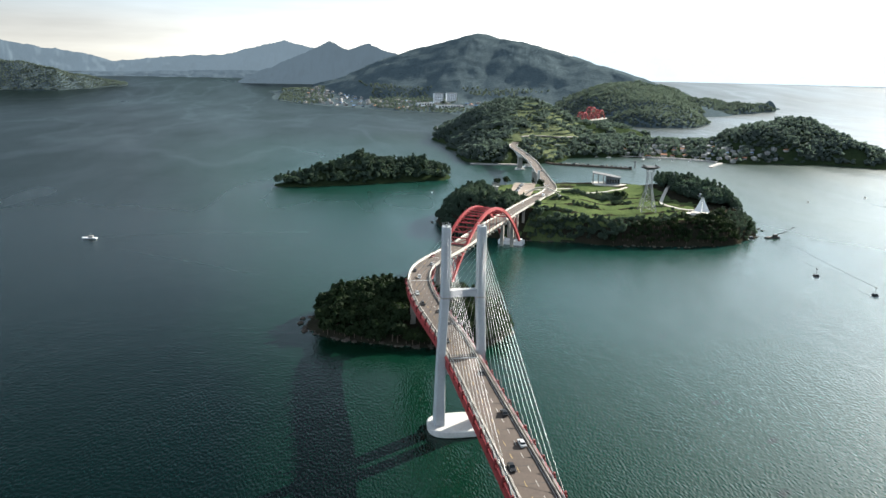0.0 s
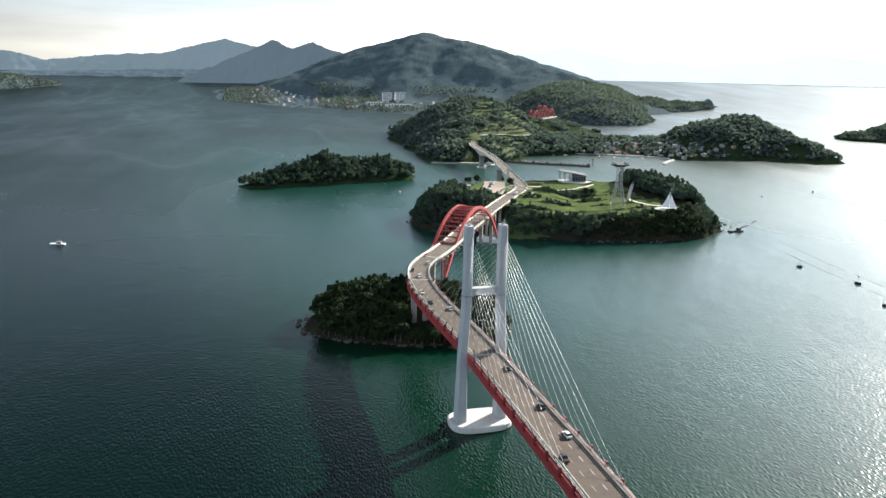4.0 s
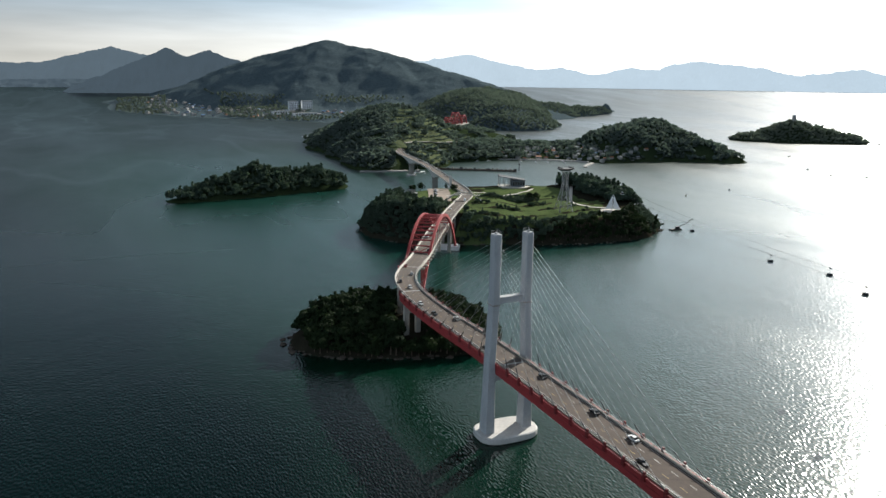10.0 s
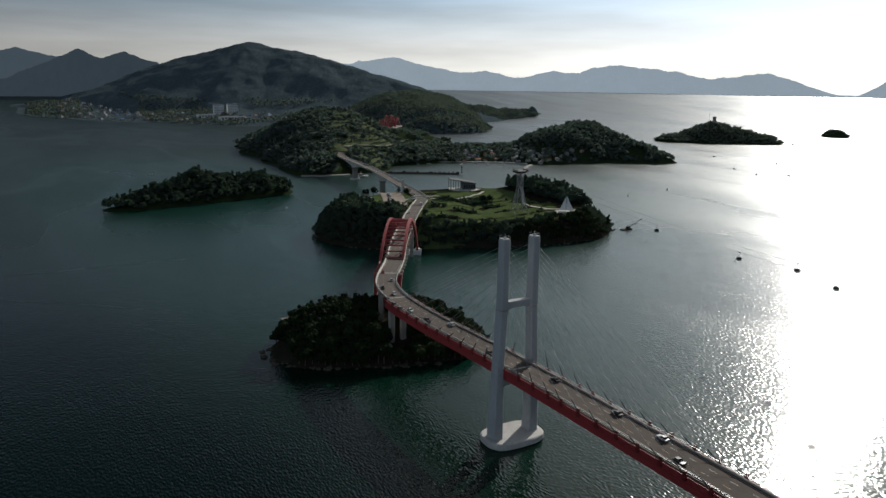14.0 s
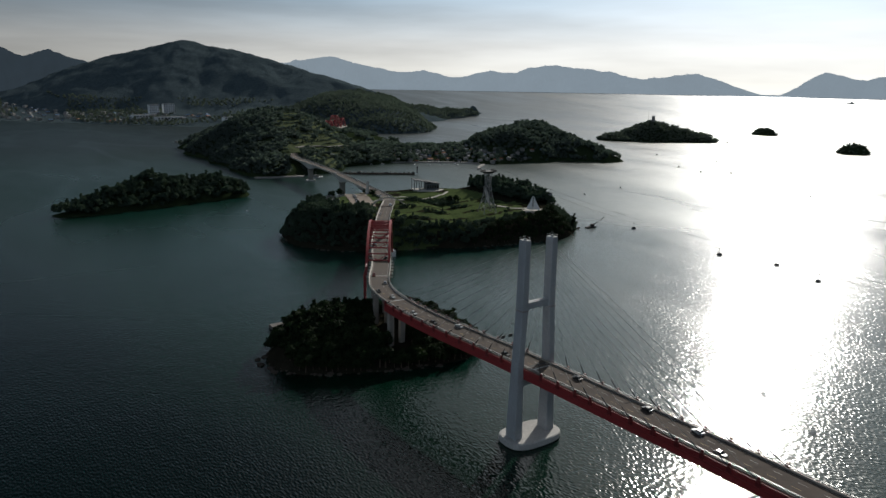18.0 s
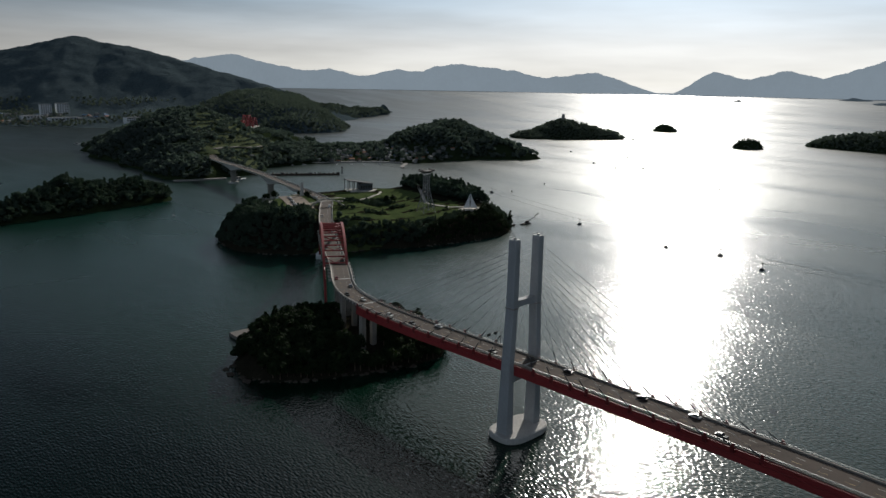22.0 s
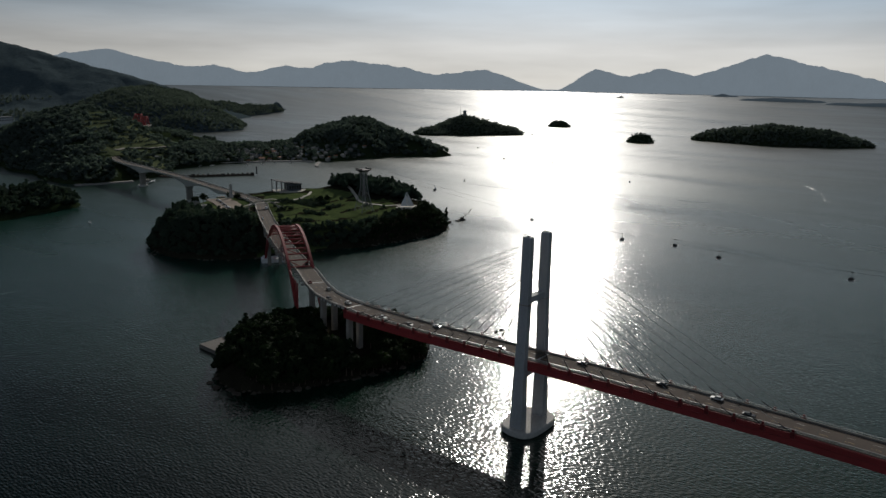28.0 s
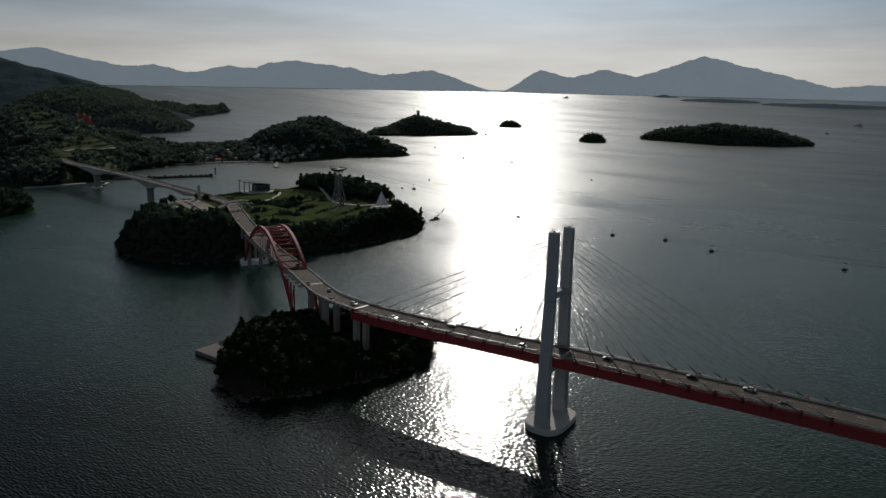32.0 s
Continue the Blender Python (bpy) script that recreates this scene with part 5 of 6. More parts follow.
box(bm, -16, -8.5, -14, 0, 8.5, 0.6)
part("terrace", bm, PAVING, shed, "pale paved terrace floor")

sx, sy = 368, 640
sail = thing("sail_monument", "white sail-shaped monument on a round platform", "monument", (sx, sy, land_z("meadow_island", sx, sy)))
bm = bmesh.new()
loft(bm, [[(15 * math.cos(a) * k, 9 * math.sin(a) * k, z) for a in [2 * math.pi * i / 24 for i in range(24)]] for z, k in ((-6, 0.9), (0.4, 0.95), (0.5, 1.0), (1.4, 1.0))])
bmesh.ops.recalc_face_normals(bm, faces=bm.faces)
part("platform", bm, PAVING, sail, "pale stone platform")
for a0, r in ((-0.6, 7.4), (2.45, 6.6), (0.9, 4.2), (4.0, 3.8)):
    bm = bmesh.new()
    rows = []
    for k in range(9):
        t = k / 8
        z = 2.2 + 15.0 * t
        w = r * (1 - t) ** 1.15
        c, s = math.cos(a0), math.sin(a0)
        n = Vector((-s, c, 0)) * 0.18
        b = Vector((0.7 * c, 0.7 * s, z))
        e = Vector(((0.7 + w) * c, (0.7 + w) * s, z))
        rows.append([b - n, e - n * 0.5, e + n * 0.5, b + n])
    loft(bm, rows)
    bmesh.ops.recalc_face_normals(bm, faces=bm.faces)
    part("sail", bm, WHITE, sail, "curved white sail")
bm = bmesh.new()
bar(bm, (0, 0, 1), (0, 0, 18), 0.35, 0.1, 8)
part("mast", bm, WHITE, sail)
bm = bmesh.new()
for k in range(20):
    a = 2 * math.pi * k / 20
    bar(bm, (12.4 * math.cos(a), 8.5 * math.sin(a), 1.4), (12.4 * math.cos(a), 8.5 * math.sin(a), 2.5), 0.07)
    b = 2 * math.pi * (k + 1) / 20
    bar(bm, (12.4 * math.cos(a), 8.5 * math.sin(a), 2.45), (12.4 * math.cos(b), 8.5 * math.sin(b), 2.45), 0.05)
part("railing", bm, STEEL, sail)

TOWER_AT = (319, 656)
tz = land_z("meadow_island", *TOWER_AT)
MAST_PAINT = plain("pale_grey_paint", (0.27, 0.275, 0.28), 0.7, 0.0, 0.15, 0.3)
mast = thing("cable_car_tower", "tall pale steel lattice tower carrying the cable-car ropes", "tower", (*TOWER_AT, tz), -10)
TOP = 65.0 - tz


def girth(z):
    return 5.2 * max(0.0, 1 - z / (0.62 * TOP)) ** 1.3 + 2.3 + 1.8 * max(0.0, z / TOP - 0.8) / 0.2


levels = [0, 6, 12, 18, 23.5, 28.5, 33, 37, 40.5, TOP - 3]
for a, b in ((-1, -1), (-1, 1), (1, -1), (1, 1)):
    bm = bmesh.new()
    loft(bm, [[(a * girth(z) + 0.32 * math.cos(q), b * girth(z) + 0.32 * math.sin(q), z - (1.5 if z == 0 else 0)) for q in [math.pi / 4 * i for i in range(8)]] for z in levels])
    bmesh.ops.recalc_face_normals(bm, faces=bm.faces)
    part("leg", bm, MAST_PAINT, mast)
for z0, z1 in zip(levels, levels[1:]):
    g0, g1 = girth(z0), girth(z1)
    for k in range(4):
        c = [(-1, -1), (1, -1), (1, 1), (-1, 1), (-1, -1)]
        p0, p1 = c[k], c[k + 1]
        bm = bmesh.new()
        bar(bm, (p0[0] * g0, p0[1] * g0, z0), (p1[0] * g1, p1[1] * g1, z1), 0.11, 0.11, 5)
        bar(bm, (p1[0] * g0, p1[1] * g0, z0), (p0[0] * g1, p0[1] * g1, z1), 0.11, 0.11, 5)
        bar(bm, (p0[0] * g1, p0[1] * g1, z1), (p1[0] * g1, p1[1] * g1, z1), 0.11, 0.11, 5)
        part("lattice_brace", bm, MAST_PAINT, mast)
bm = bmesh.new()
loft(bm, [[(k * 9.5 * math.cos(math.pi / 8 * i), k * 6.0 * math.sin(math.pi / 8 * i), z) for i in range(16)] for z, k in ((TOP - 4.2, 0.45), (TOP - 2.6, 0.9), (TOP - 2.2, 1.0), (TOP - 1.6, 1.0))])
bmesh.ops.recalc_face_normals(bm, faces=bm.faces)
head = part("head_beam", bm, DARK, mast)
for x in (-6, 6):
    bm = bmesh.new()
    box(bm, x - 0.5, -5.5, TOP - 1.2, x + 0.5, 5.5, TOP - 0.4)
    for k in range(8):
        bar(bm, (x - 0.35, -4.9 + 1.4 * k, TOP - 0.9), (x + 0.35, -4.9 + 1.4 * k, TOP - 0.9), 0.55, 0.55, 10)
    part("sheave_train", bm, DARK, mast, "dark row of rope sheaves")
    bm = bmesh.new()
    for y in (-5, 5):
        bar(bm, (x, y, TOP - 2), (x, y, TOP + 1.6), 0.12)
    bar(bm, (x, -5, TOP + 1.5), (x, 5, TOP + 1.5), 0.1)
    part("service_rail", bm, STEEL, mast)

ROPE_WAY = Vector((-0.174, -0.985, 0))
ROPE_SIDE = Vector((0.985, -0.174, 0))


def rope_point(s, off):
    base = Vector((TOWER_AT[0] + 11, TOWER_AT[1] + 1, 0))
    z = 50.0 + 14.0 * ((s - 300.0) / 300.0) ** 2
    return base + ROPE_WAY * s + ROPE_SIDE * off + Vector((0, 0, z))


for off in (-6, 6):
    bm = bmesh.new()
    for k in range(40):
        bar(bm, rope_point(15 * k, off), rope_point(15 * k + 15, off), 0.05, 0.05, 5)
    solid("haul_rope", bm, DARK, "thin dark steel haul rope of the cable car", "rope")
    bm = bmesh.new()
    for k in range(10):
        p, q = rope_point(0, off), Vector((TOWER_AT[0] + 48, TOWER_AT[1] + 300, 60)) + ROPE_SIDE * off
        a, b = k / 10, (k + 1) / 10
        sag = lambda t: Vector((0, 0, -22 * t * (1 - t)))
        bar(bm, p.lerp(q, a) + sag(a), p.lerp(q, b) + sag(b), 0.05, 0.05, 5)
    solid("haul_rope", bm, DARK, "thin dark steel haul rope beyond the tower", "rope")


def gondola_template():
    g = thing("gondola", "dark glazed cable-car cabin hanging from its rope", "cable car", group="cable-car cabins")
    bm = bmesh.new()
    loft(bm, [[(x * k, y * k, z) for x, y in ((-1.0, -1.15), (1.0, -1.15), (1.15, -0.6), (1.15, 0.6), (1.0, 1.15), (-1.0, 1.15), (-1.15, 0.6), (-1.15, -0.6))] for z, k in ((-5.4, 0.78), (-5.0, 0.98), (-4.2, 1.08), (-3.2, 0.98), (-2.95, 0.75))])
    bmesh.ops.recalc_face_normals(bm, faces=bm.faces)
    cabin = part("cabin", bm, GLASS, g)
    bm = bmesh.new()
    box(bm, -1.3, -1.3, -4.95, 1.3, 1.3, -4.7)
    part("bumper", bm, WHITE, cabin)
    bm = bmesh.new()
    bar(bm, (0, 0, -2.95), (0, 0.25, -0.2), 0.09, 0.09, 6)
    part("hanger_arm", bm, DARK, g)
    bm = bmesh.new()
    box(bm, -0.25, -0.7, -0.25, 0.25, 0.7, 0.3)
    part("grip", bm, DARK, g)
    return g


G = gondola_template()
first = True
for off, stops in ((-6, (233, 320, 394, 473)), (6, (97, 355))):
    for s in stops:
        p = rope_point(s, off)
        m = pose(p.x, p.y, p.z, 0, 0, -10)
        if first:
            G.matrix_basis = m
            first = False
        else:
            copy_thing(G, m)

p, w, side = station(S_OF(704))
foot = thing("arch_footbridge", "slender white arched footbridge over the road", "footbridge", (p.x, p.y, p.z), -11)
for y in (-1.4, 1.4):
    bm = bmesh.new()
    loft(bm, [[(x, y + a, -1.5 + 9.5 * (1 - (x / 19.0) ** 2) + b) for a, b in ((-0.45, -0.5), (0.45, -0.5), (0.45, 0.5), (-0.45, 0.5))] for x in [-19 + 2 * k for k in range(20)]])
    bmesh.ops.recalc_face_normals(bm, faces=bm.faces)
    part("arch_rib", bm, CREAM, foot)
bm = bmesh.new()
loft(bm, [[(x, y, 5.2 + z - 0.004 * x * x) for y, z in ((-1.5, 0), (1.5, 0), (1.5, 0.35), (-1.5, 0.35))] for x in [-18 + 3 * k for k in range(13)]])
bmesh.ops.recalc_face_normals(bm, faces=bm.faces)
part("walkway", bm, CREAM, foot)
bm = bmesh.new()
for x in range(-18, 19, 3):
    for y in (-1.4, 1.4):
        bar(bm, (x, y, 5.5 - 0.004 * x * x), (x, y, 6.6 - 0.004 * x * x), 0.05)
part("railing", bm, STEEL, foot)
for x in (-18.5, 18.5):
    bm = bmesh.new()
    box(bm, x - 1.2, -2, -8, x + 1.2, 2, 0.3)
    part("abutment", bm, CONCRETE, foot)

mx, my = 262, 812
obelisk = thing("marker_pillar", "tall dark stone marker pillar beside the road", "pillar", (mx - 14, my - 25, land_z("meadow_island", mx - 14, my - 25)))
bm = bmesh.new()
loft(bm, [[(a * k, b * k, z) for a, b in ((-1, -1), (1, -1), (1, 1), (-1, 1))] for z, k in ((-2, 2.0), (1, 1.9), (1.2, 1.3), (14, 1.1), (15, 0.5))])
bmesh.ops.recalc_face_normals(bm, faces=bm.faces)
part("shaft", bm, CONCRETE, obelisk)

draped("road", [(p.x, p.y) for p in HILL_ROAD[::6]] + [(600, 1450)], 7, STAINED, "pale road climbing on from the bridge's end", "village_island", 0.8)
# Parked cars and sheds by the road on the meadow island.
for k in range(9):
    x, y = 202 + 3.1 * k, 720 + 7.4 * k
    copy_thing(CARS[(0, 1, 2, 0, 1)[k % 5]], pose(x, y, land_z("meadow_island", x, y) + 0.4, 0, 0, -40))


def house_template(name, label, wall, roof, lx=9.0, ly=7.0, h=3.6, flat=False):
    root = thing(name, label, "house", group="village houses")
    bm = bmesh.new()
    box(bm, -lx / 2, -ly / 2, -2.5, lx / 2, ly / 2, h)
    body = part("wall", bm, wall, root)
    bm = bmesh.new()
    if flat:
        box(bm, -lx / 2 - 0.2, -ly / 2 - 0.2, h, lx / 2 + 0.2, ly / 2 + 0.2, h + 0.5)
        box(bm, -1.5, -1.5, h + 0.5, 1.5, 1.5, h + 2.2)
    else:
        loft(bm, [[(x, -ly / 2 - 0.5, h - 0.1), (x, ly / 2 + 0.5, h - 0.1), (x, ly / 2 + 0.5, h + 0.15), (x, 0, h + 2.2), (x, -ly / 2 - 0.5, h + 0.15)] for x in (-lx / 2 - 0.5, lx / 2 + 0.5)])
        bmesh.ops.recalc_face_normals(bm, faces=bm.faces)
    part("roof", bm, roof, root)
    for x in (-lx * 0.28, lx * 0.28):
        bm = bmesh.new()
        box(bm, x - 0.7, -ly / 2 - 0.06, 1.0, x + 0.7, -ly / 2 + 0.02, 2.4)
        part("window", bm, GLASS, body)
    bm = bmesh.new()
    box(bm, -0.55, -ly / 2 - 0.06, 0, 0.55, -ly / 2 + 0.02, 2.1)
    part("door", bm, DARK, body)
    return root


ROOFS = [plain("blue_roof", (0.1, 0.19, 0.32), 0.6, 0, 0.25, 0.3), plain("orange_roof", (0.38, 0.16, 0.08), 0.8, 0, 0.25, 0.3), ROOF_GREY, plain("pale_roof", (0.26, 0.26, 0.25), 0.7, 0, 0.2, 0.3)]
HOUSES = [
    house_template("house", "small village house with a blue tin roof", WALL_PALE, ROOFS[0]),
    house_template("house", "small village house with an orange tile roof", WALL_PALE, ROOFS[1], 10, 8),
    house_template("house", "low village house with a grey roof", WALL_PALE, ROOFS[2], 12, 7),
    house_template("house", "flat-roofed pale concrete house", WALL_PALE, ROOFS[3], 11, 9, 6.5, True),
]
placed = 0
spots = scatter(lambda x, y: (z if (z := ground_z("village_island", x, y)) is not None and 1.2 < z < 22 else None), (560, 1150, 850, 1310), 95, 12, 51)
spots += scatter(lambda x, y: (z if (z := ground_z("main_mountain", x, y)) is not None and 2 < z - sea_z(x, y) < 24 else None), (-40, 2560, 620, 3500), 130, 24, 52)
spots += [(430, 1262, land_z("village_island", 430, 1262, 5)), (470, 1292, land_z("village_island", 470, 1292, 5)), (500, 1296, land_z("village_island", 500, 1296, 5))]
spots += [(186, 742, land_z("meadow_island", 186, 742)), (194, 770, land_z("meadow_island", 194, 770)), (207, 798, land_z("meadow_island", 207, 798))]
hr = random.Random(3)
for i, (x, y, z) in enumerate(spots):
    k = hr.choice((0, 1, 2, 2, 3, 3))
    m = pose(x, y, z, 0, 0, hr.uniform(0, 360) if y > 2000 else hr.choice((10, 25, 100, -15)))
    if i < 4:
        HOUSES[i].matrix_basis = m
        continue
    t = copy_thing(HOUSES[k], m)
    t.scale = (0.7, 0.7, 0.65)
    if y > 2000:
        s = hr.uniform(0.9, 1.5)
        t.scale = (s, s, s * 0.9)


# Far shore: apartment slabs and works sheds.
def block(name, label, at, rz, lx, ly, h, floors, bays):
    z = land_z("main_mountain", *at, 20)
    root = thing(name, label, "building", (*at, z), rz)
    bm = bmesh.new()
    box(bm, -lx / 2, -ly / 2, -6, lx / 2, ly / 2, h)
    body = part("wall", bm, WHITE, root)
    bm = bmesh.new()
    box(bm, -lx / 2 - 0.4, -ly / 2 - 0.4, h, lx / 2 + 0.4, ly / 2 + 0.4, h + 1)
    part("roof", bm, ROOF_GREY, root)
    for f in range(floors):
        for b in range(bays):
            bm = bmesh.new()
            x = -lx / 2 + lx * (b + 0.5) / bays
            zz = h * (f + 0.35) / floors
            box(bm, x - lx / bays * 0.3, -ly / 2 - 0.15, zz, x + lx / bays * 0.3, -ly / 2 + 0.05, zz + h / floors * 0.45)
            part("window", bm, GLASS, body)


block("apartment_block", "white apartment slab on the far shore", (452, 2716), 5, 34, 16, 36, 6, 5)
block("apartment_block", "white apartment slab beside its twin", (500, 2708), 5, 38, 16, 34, 6, 5)
block("works_shed", "long white works shed by the water", (470, 2580), 8, 90, 26, 10, 1, 8)
block("works_shed", "low pale shed on the far quay", (395, 2650), 12, 60, 24, 9, 1, 6)
block("hilltop_building", "white building on a far wooded slope", (590, 2330), 20, 46, 16, 12, 2, 6)

# Red arches of the next bridge, beyond the village island.
far_arch = thing("far_arch_bridge", "far red steel arch bridge beyond the village hill", "bridge")
way = Vector((0.62, 0.78, 0)).normalized()
across = Vector((way.y, -way.x, 0))
for j, (span, rise) in enumerate(((62, 24), (80, 34), (62, 24))):
    mid = Vector((676, 1795, 24)) + way * (j * 72)
    for sgn in (-1, 1):
        bm = bmesh.new()
        loft(bm, [[mid + way * (span / 2 * t) + across * (sgn * 7 + a) + Vector((0, 0, rise * (1 - t * t) + b)) for a, b in ((-1, -1), (1, -1), (1, 1), (-1, 1))] for t in [-1 + k / 8 for k in range(17)]])
        bmesh.ops.recalc_face_normals(bm, faces=bm.faces)
        part("rib", bm, RED, far_arch)
    for k in range(7):
        t = -0.66 + 0.22 * k
        c = mid + way * (span / 2 * t) + Vector((0, 0, rise * (1 - t * t)))
        bm = bmesh.new()
        bar(bm, c - across * 7, c + across * 7, 0.6, 0.6, 6)
        part("cross_brace", bm, RED, far_arch)
        for sgn in (-1, 1):
            bm = bmesh.new()
            e = c + across * sgn * 7
            bar(bm, (e.x, e.y, 24), e, 0.3, 0.3, 5)
            part("hanger", bm, RED, far_arch)
    bm = bmesh.new()
    box(bm, -3, -8, -26, 3, 8, 0, Matrix.Translation(mid - way * 36) @ Matrix.Rotation(math.atan2(way.y, way.x), 4, "Z"))
    part("pier", bm, CONCRETE, far_arch)
bm = bmesh.new()
m = Matrix.Translation(Vector((676, 1795, 23)) + way * 72) @ Matrix.Rotation(math.atan2(way.y, way.x), 4, "Z")
box(bm, -130, -7, -1.5, 130, 7, 1, m)
part("deck", bm, CREAM, far_arch)

# ---- harbour, piers and boats ----
QUAY = plain("weathered_concrete", (0.3, 0.28, 0.26), 0.9, 0, 0.3, 0.2)

def quay(name, line, width, z, label, material=None):
    bm = bmesh.new()
    pts = smooth_line([(x, y, 0) for x, y in line], 6)
    rings = []
    for i, p in enumerate(pts):
        w = (pts[min(i + 1, len(pts) - 1)] - pts[max(i - 1, 0)]).normalized()
        side = Vector((w.y, -w.x, 0))
        rings.append([p + side * a + Vector((0, 0, u)) for a, u in ((-width / 2 - 1.2, -2), (width / 2 + 1.2, -2), (width / 2, z), (-width / 2, z))])
    loft(bm, rings)
    bmesh.ops.recalc_face_normals(bm, faces=bm.faces)
    return solid(name, bm, material or QUAY, label, "pier")


quay("breakwater", [(380, 1165), (392, 1146), (440, 1118), (502, 1083)], 5, 2.4, "long low grey stone breakwater across the harbour mouth", ROCK)
quay("quay", [(405, 1235), (440, 1256), (505, 1262), (600, 1232), (665, 1196), (690, 1160)], 6, 2.2, "pale curved harbour quay below the village")
quay("pontoon_pier", [(690, 1150), (655, 1118), (640, 1096)], 5, 1.8, "short pale pier at the harbour mouth")
quay("ferry_landing", [(248, 1158), (300, 1146), (330, 1140)], 8, 2.0, "low pale landing below the wooded hill")
quay("concrete_jetty", [(44, 476), (30, 474), (12, 474)], 19, 2.3, "flat weathered concrete jetty beside the islet", plain("jetty_concrete", (0.15, 0.135, 0.12), 0.9, 0, 0.3, 0.3))
cr = random.Random(9)
for k in range(16):
    u = (k + 0.5) / 16
    x, y = 394 + (498 - 394) * u, 1144 + (1085 - 1144) * u
    bm = bmesh.new()
    w, d, h = cr.uniform(1.2, 3.2), cr.uniform(1.0, 1.8), cr.uniform(1.0, 3.0)
    box(bm, -w, -d, 0, w, d, h)
    bmesh.ops.bevel(bm, geom=bm.edges[:], offset=0.2, segments=1, affect="EDGES")
    ob = solid("net_crate", bm, STAINED if k % 3 else DARK, "grey crate of nets stacked on the breakwater", "crate", "crates on the breakwater")
    ob.matrix_basis = pose(x, y, 2.35, 0, 0, cr.uniform(-40, 0))

light = thing("harbour_light", "small grey harbour light on the breakwater's end", "lighthouse", (501, 1084, 2.5))
bm = bmesh.new()
bar(bm, (0, 0, -0.5), (0, 0, 9), 1.4, 1.0, 12)
part("tower", bm, WALL_PALE, light)
bm = bmesh.new()
bar(bm, (0, 0, 9), (0, 0, 11), 1.5, 0.9, 12)
part("lantern", bm, DARK, light)
beacon = thing("light_tower", "pale light tower among trees on the island's top", "lighthouse", (1512, 1442, land_z("beacon_island", 1512, 1442, 38)))
bm = bmesh.new()
bar(bm, (0, 0, -2), (0, 0, 17), 5.5, 4.6, 14)
part("tower", bm, WALL_PALE, beacon)
bm = bmesh.new()
bar(bm, (0, 0, 17), (0, 0, 20), 6.2, 3.0, 14)
part("lantern", bm, ROOF_GREY, beacon)
bm = bmesh.new()
bar(bm, (-16, 4, -2), (-16, 4, 34), 0.5, 0.2, 6)
part("aerial", bm, STEEL, beacon)


def boat_template(name, label, long, cabin=True):
    root = thing(name, label, "boat", group="boats on the strait")
    bm = bmesh.new()
    L, W = long / 2, long * 0.15
    rings = []
    for k in range(9):
        t = -1 + k / 4
        w = W * (1 - max(0, t) ** 2.5) * (1 if t > -0.9 else 0.9)
        rings.append([(L * t, -w * 0.6, -0.3), (L * t, w * 0.6, -0.3), (L * t, w + 0.03, 0.9 + 0.5 * max(0, t) ** 2), (L * t, -w - 0.03, 0.9 + 0.5 * max(0, t) ** 2)])
    loft(bm, rings)
    bmesh.ops.recalc_face_normals(bm, faces=bm.faces)
    part("hull", bm, WHITE, root)
    if cabin:
        bm = bmesh.new()
        box(bm, -L * 0.55, -W * 0.6, 0.9, L * 0.05, W * 0.6, 2.9)
        house = part("wheelhouse", bm, WALL_PALE, root)
        bm = bmesh.new()
        box(bm, L * 0.05 - 0.02, -W * 0.5, 1.9, L * 0.05 + 0.06, W * 0.5, 2.6)
        part("window", bm, GLASS, house)
        bm = bmesh.new()
        bar(bm, (-L * 0.3, 0, 2.9), (-L * 0.3, 0, 5.5), 0.08, 0.05)
        part("mast", bm, STEEL, root)
    return root


BOAT = boat_template("fishing_boat", "small white fishing boat lying on the calm sea", 13)
BOAT.matrix_basis = pose(-200, 669, 0, 0, 0, 170)
for x, y, rz, s in ((693, 811, 40, 0.8), (1011, 954, 15, 0.9), (978, 880, 30, 0.8), (308, 1856, 0, 1.4), (142, 890, 80, 0.5), (1622, 1275, 60, 1.3), (1168, 982, 20, 0.8), (1016, 846, 120, 0.8), (1164, 1133, 10, 0.8), (596, 790, 60, 0.6), (874, 617, 30, 0.8), (2640, 500, 90, 1.4), (3120, 447, 90, 2.8), (336, 1118, 20, 1.9), (600, 1200, 60, 0.9), (620, 1190, 60, 0.8), (575, 1212, 40, 0.9), (645, 1175, 80, 0.9), (500, 1240, 10, 0.9), (520, 1236, 20, 0.8), (3450, 1883, 150, 3.2)):
    b = copy_thing(BOAT, pose(x, y, sea_z(x, y), 0, 0, rz))
    b.scale = (s, s, s)

CHURN = plain("churned_water", (0.05, 0.075, 0.075), 0.35, 0, 0.4, 0.1)


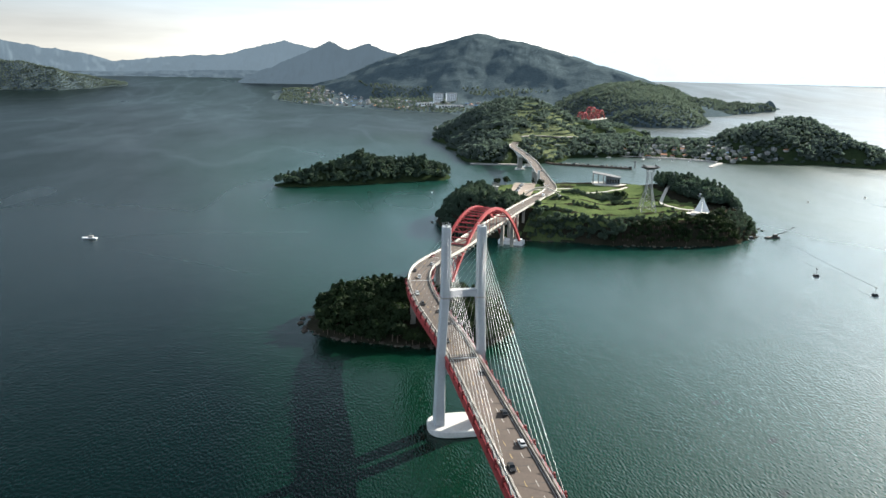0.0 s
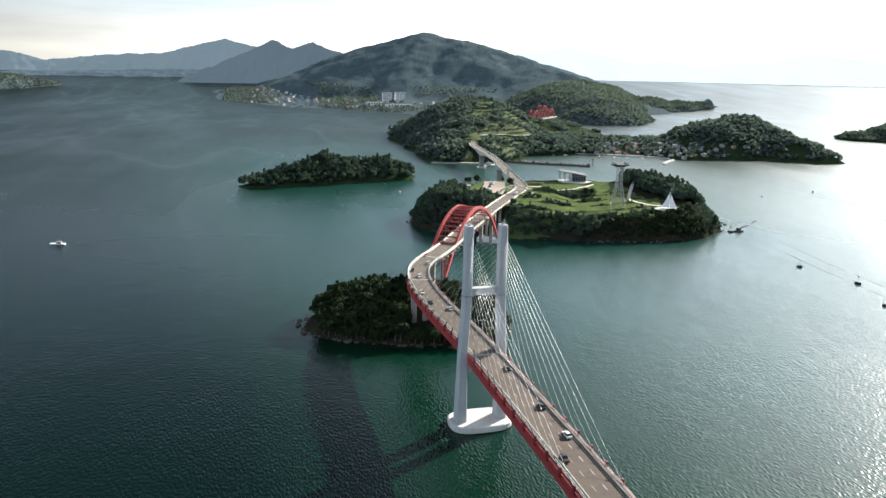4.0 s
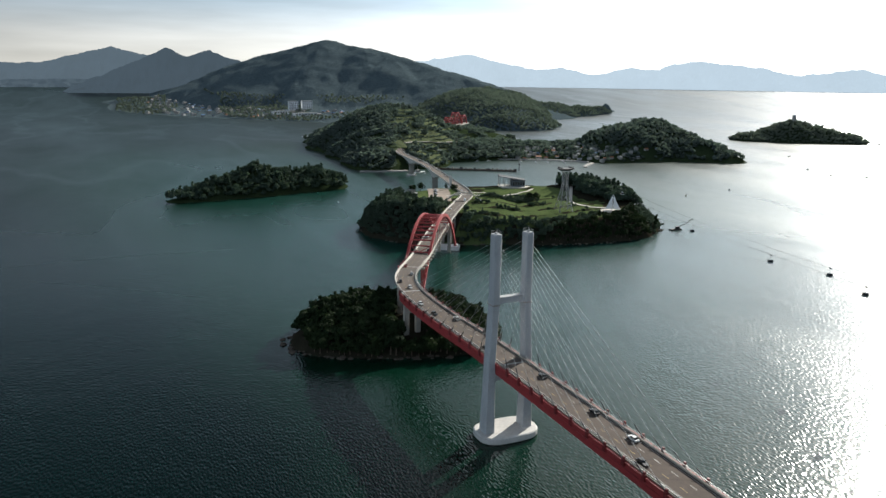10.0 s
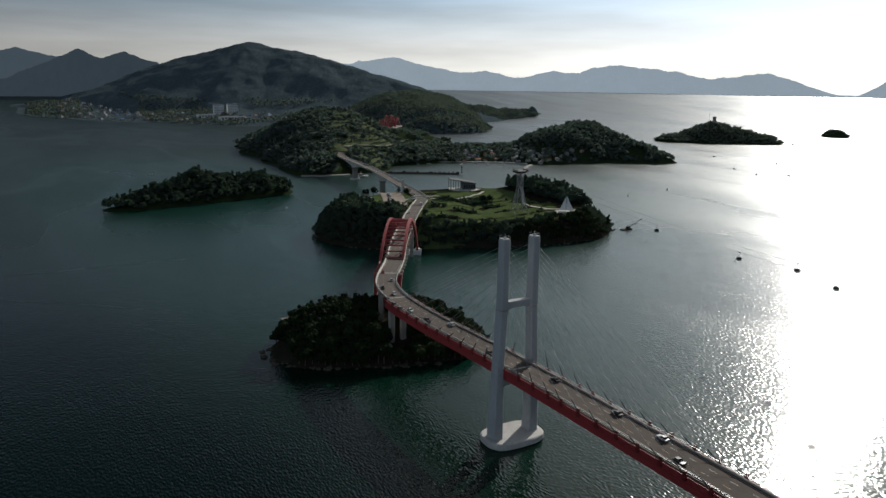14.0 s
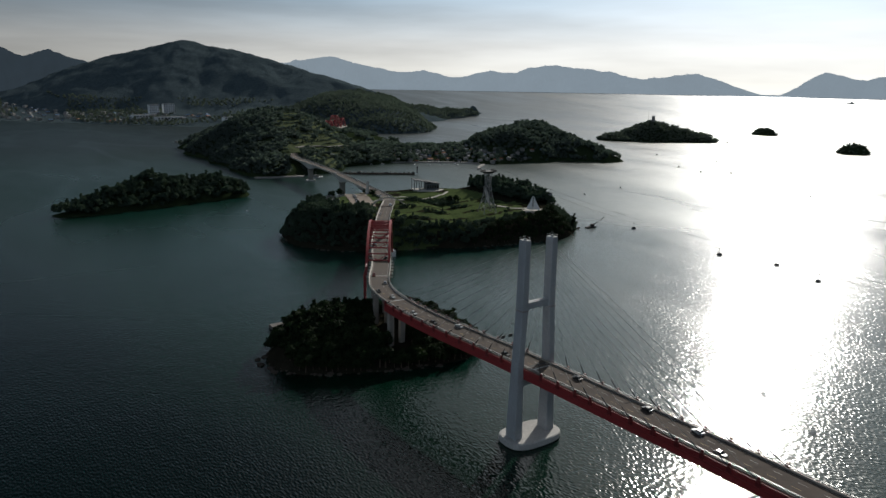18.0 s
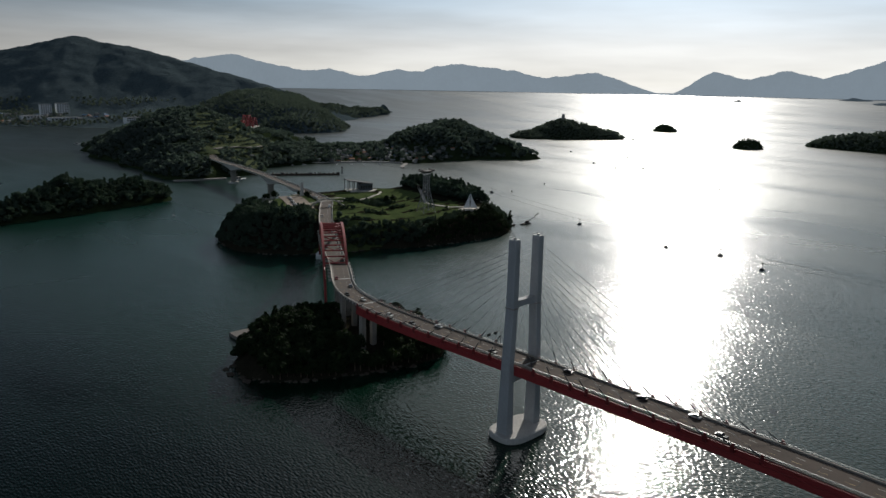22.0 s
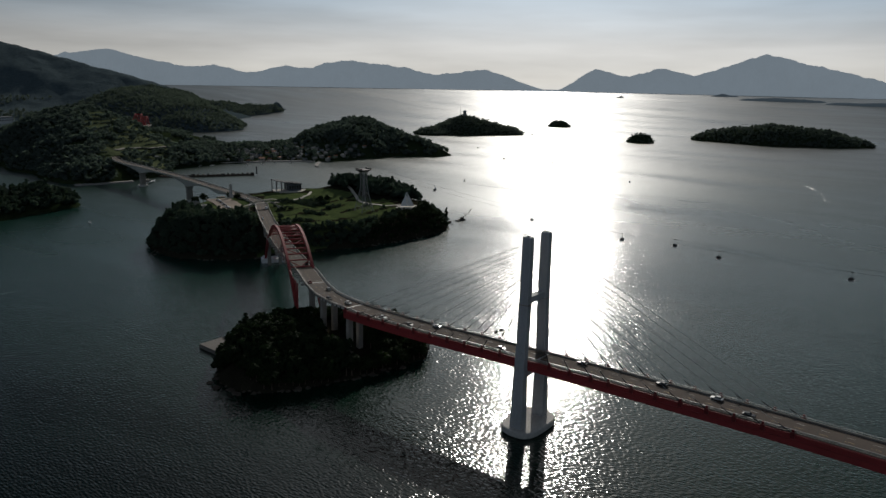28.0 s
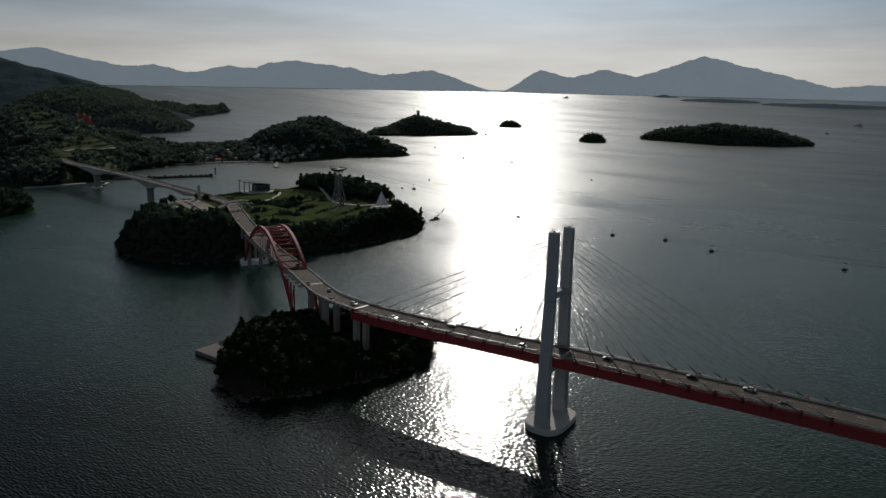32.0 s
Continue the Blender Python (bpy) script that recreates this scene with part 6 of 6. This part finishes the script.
def wake(line, width, label):
    """A low ragged ridge of churned water along a line."""
    bm = bmesh.new()
    rings = []
    pts = smooth_line([(x, y, 0) for x, y in line], 4.0)
    for i, p in enumerate(pts):
        w = (pts[min(i + 1, len(pts) - 1)] - pts[max(i - 1, 0)]).normalized()
        side = Vector((w.y, -w.x, 0))
        c = p + side * 1.6 * noise.noise(Vector((p.x * 0.05, p.y * 0.05, 1)))
        k = width * (0.25 + 0.75 * abs(noise.noise(Vector((p.x * 0.09, p.y * 0.09, 5))))) * min(1.0, (i + 1) / 6, (len(pts) - i) / 6)
        rings.append([c + side * (k * a) + Vector((0, 0, u)) for a, u in ((-0.5, -0.1), (-0.2, 0.06), (0.2, 0.06), (0.5, -0.1))])
    loft(bm, rings)
    bmesh.ops.recalc_face_normals(bm, faces=bm.faces)
    return tagged(solid("wake", bm, CHURN, label, "wake"), kind="stuff")


wake([(-193, 671), (-144, 680), (-84, 681), (-7, 679)], 1.8, "thin pale wake trailing the small fishing boat")
wake([(-163, 626), (-104, 583), (-44, 538)], 1.3, "old ripple line fading on the dark water")
wake([(-600, 1510), (-413, 1310), (-259, 1176)], 3.0, "long old wake across the bay")
wake([(1060, 400), (960, 352), (897, 335), (864, 284)], 3.6, "pale winding slick edge on the strait")
wake([(680, 575), (740, 556), (800, 535)], 2.4, "pale ripple line across the glitter")

barge = thing("work_barge", "low dark work barge with a raised crane jib", "barge", (430, 614, 0), 4)
BARGE = plain("rusty_dark_hull", (0.035, 0.03, 0.028), 0.95, 0, 0.3, 0.5)
bm = bmesh.new()
box(bm, -7, -2.6, -0.6, 7, 2.6, 1.1)
bmesh.ops.bevel(bm, geom=bm.edges[:], offset=0.3, segments=1, affect="EDGES")
part("hull", bm, BARGE, barge)
bm = bmesh.new()
box(bm, 1, -1.4, 1.1, 4.5, 1.4, 3.4)
part("crane_cab", bm, BARGE, barge)
bm = bmesh.new()
bar(bm, (4, 0, 3.0), (15, 0.5, 5.5), 0.5, 0.4, 6)
bar(bm, (15, 0.5, 5.5), (22, 1, 9), 0.4, 0.3, 6)
bar(bm, (21.5, 1, 8.8), (25, 1, 9.3), 0.5, 0.2, 6)
part("jib", bm, BARGE, barge)
floats = bmesh.new()
for k in range(12):
    bar(floats, (410 - 3.2 * k * 0.3, 628 - 1.2 * k + 14, -0.4), (411.5 - 3.2 * k * 0.3, 628 - 1.2 * k + 14, 0.5), 0.8, 0.8, 8)
tagged(solid("float_line", floats, DARK, "line of dark floats between barge and shore", "floats"), kind="stuff")
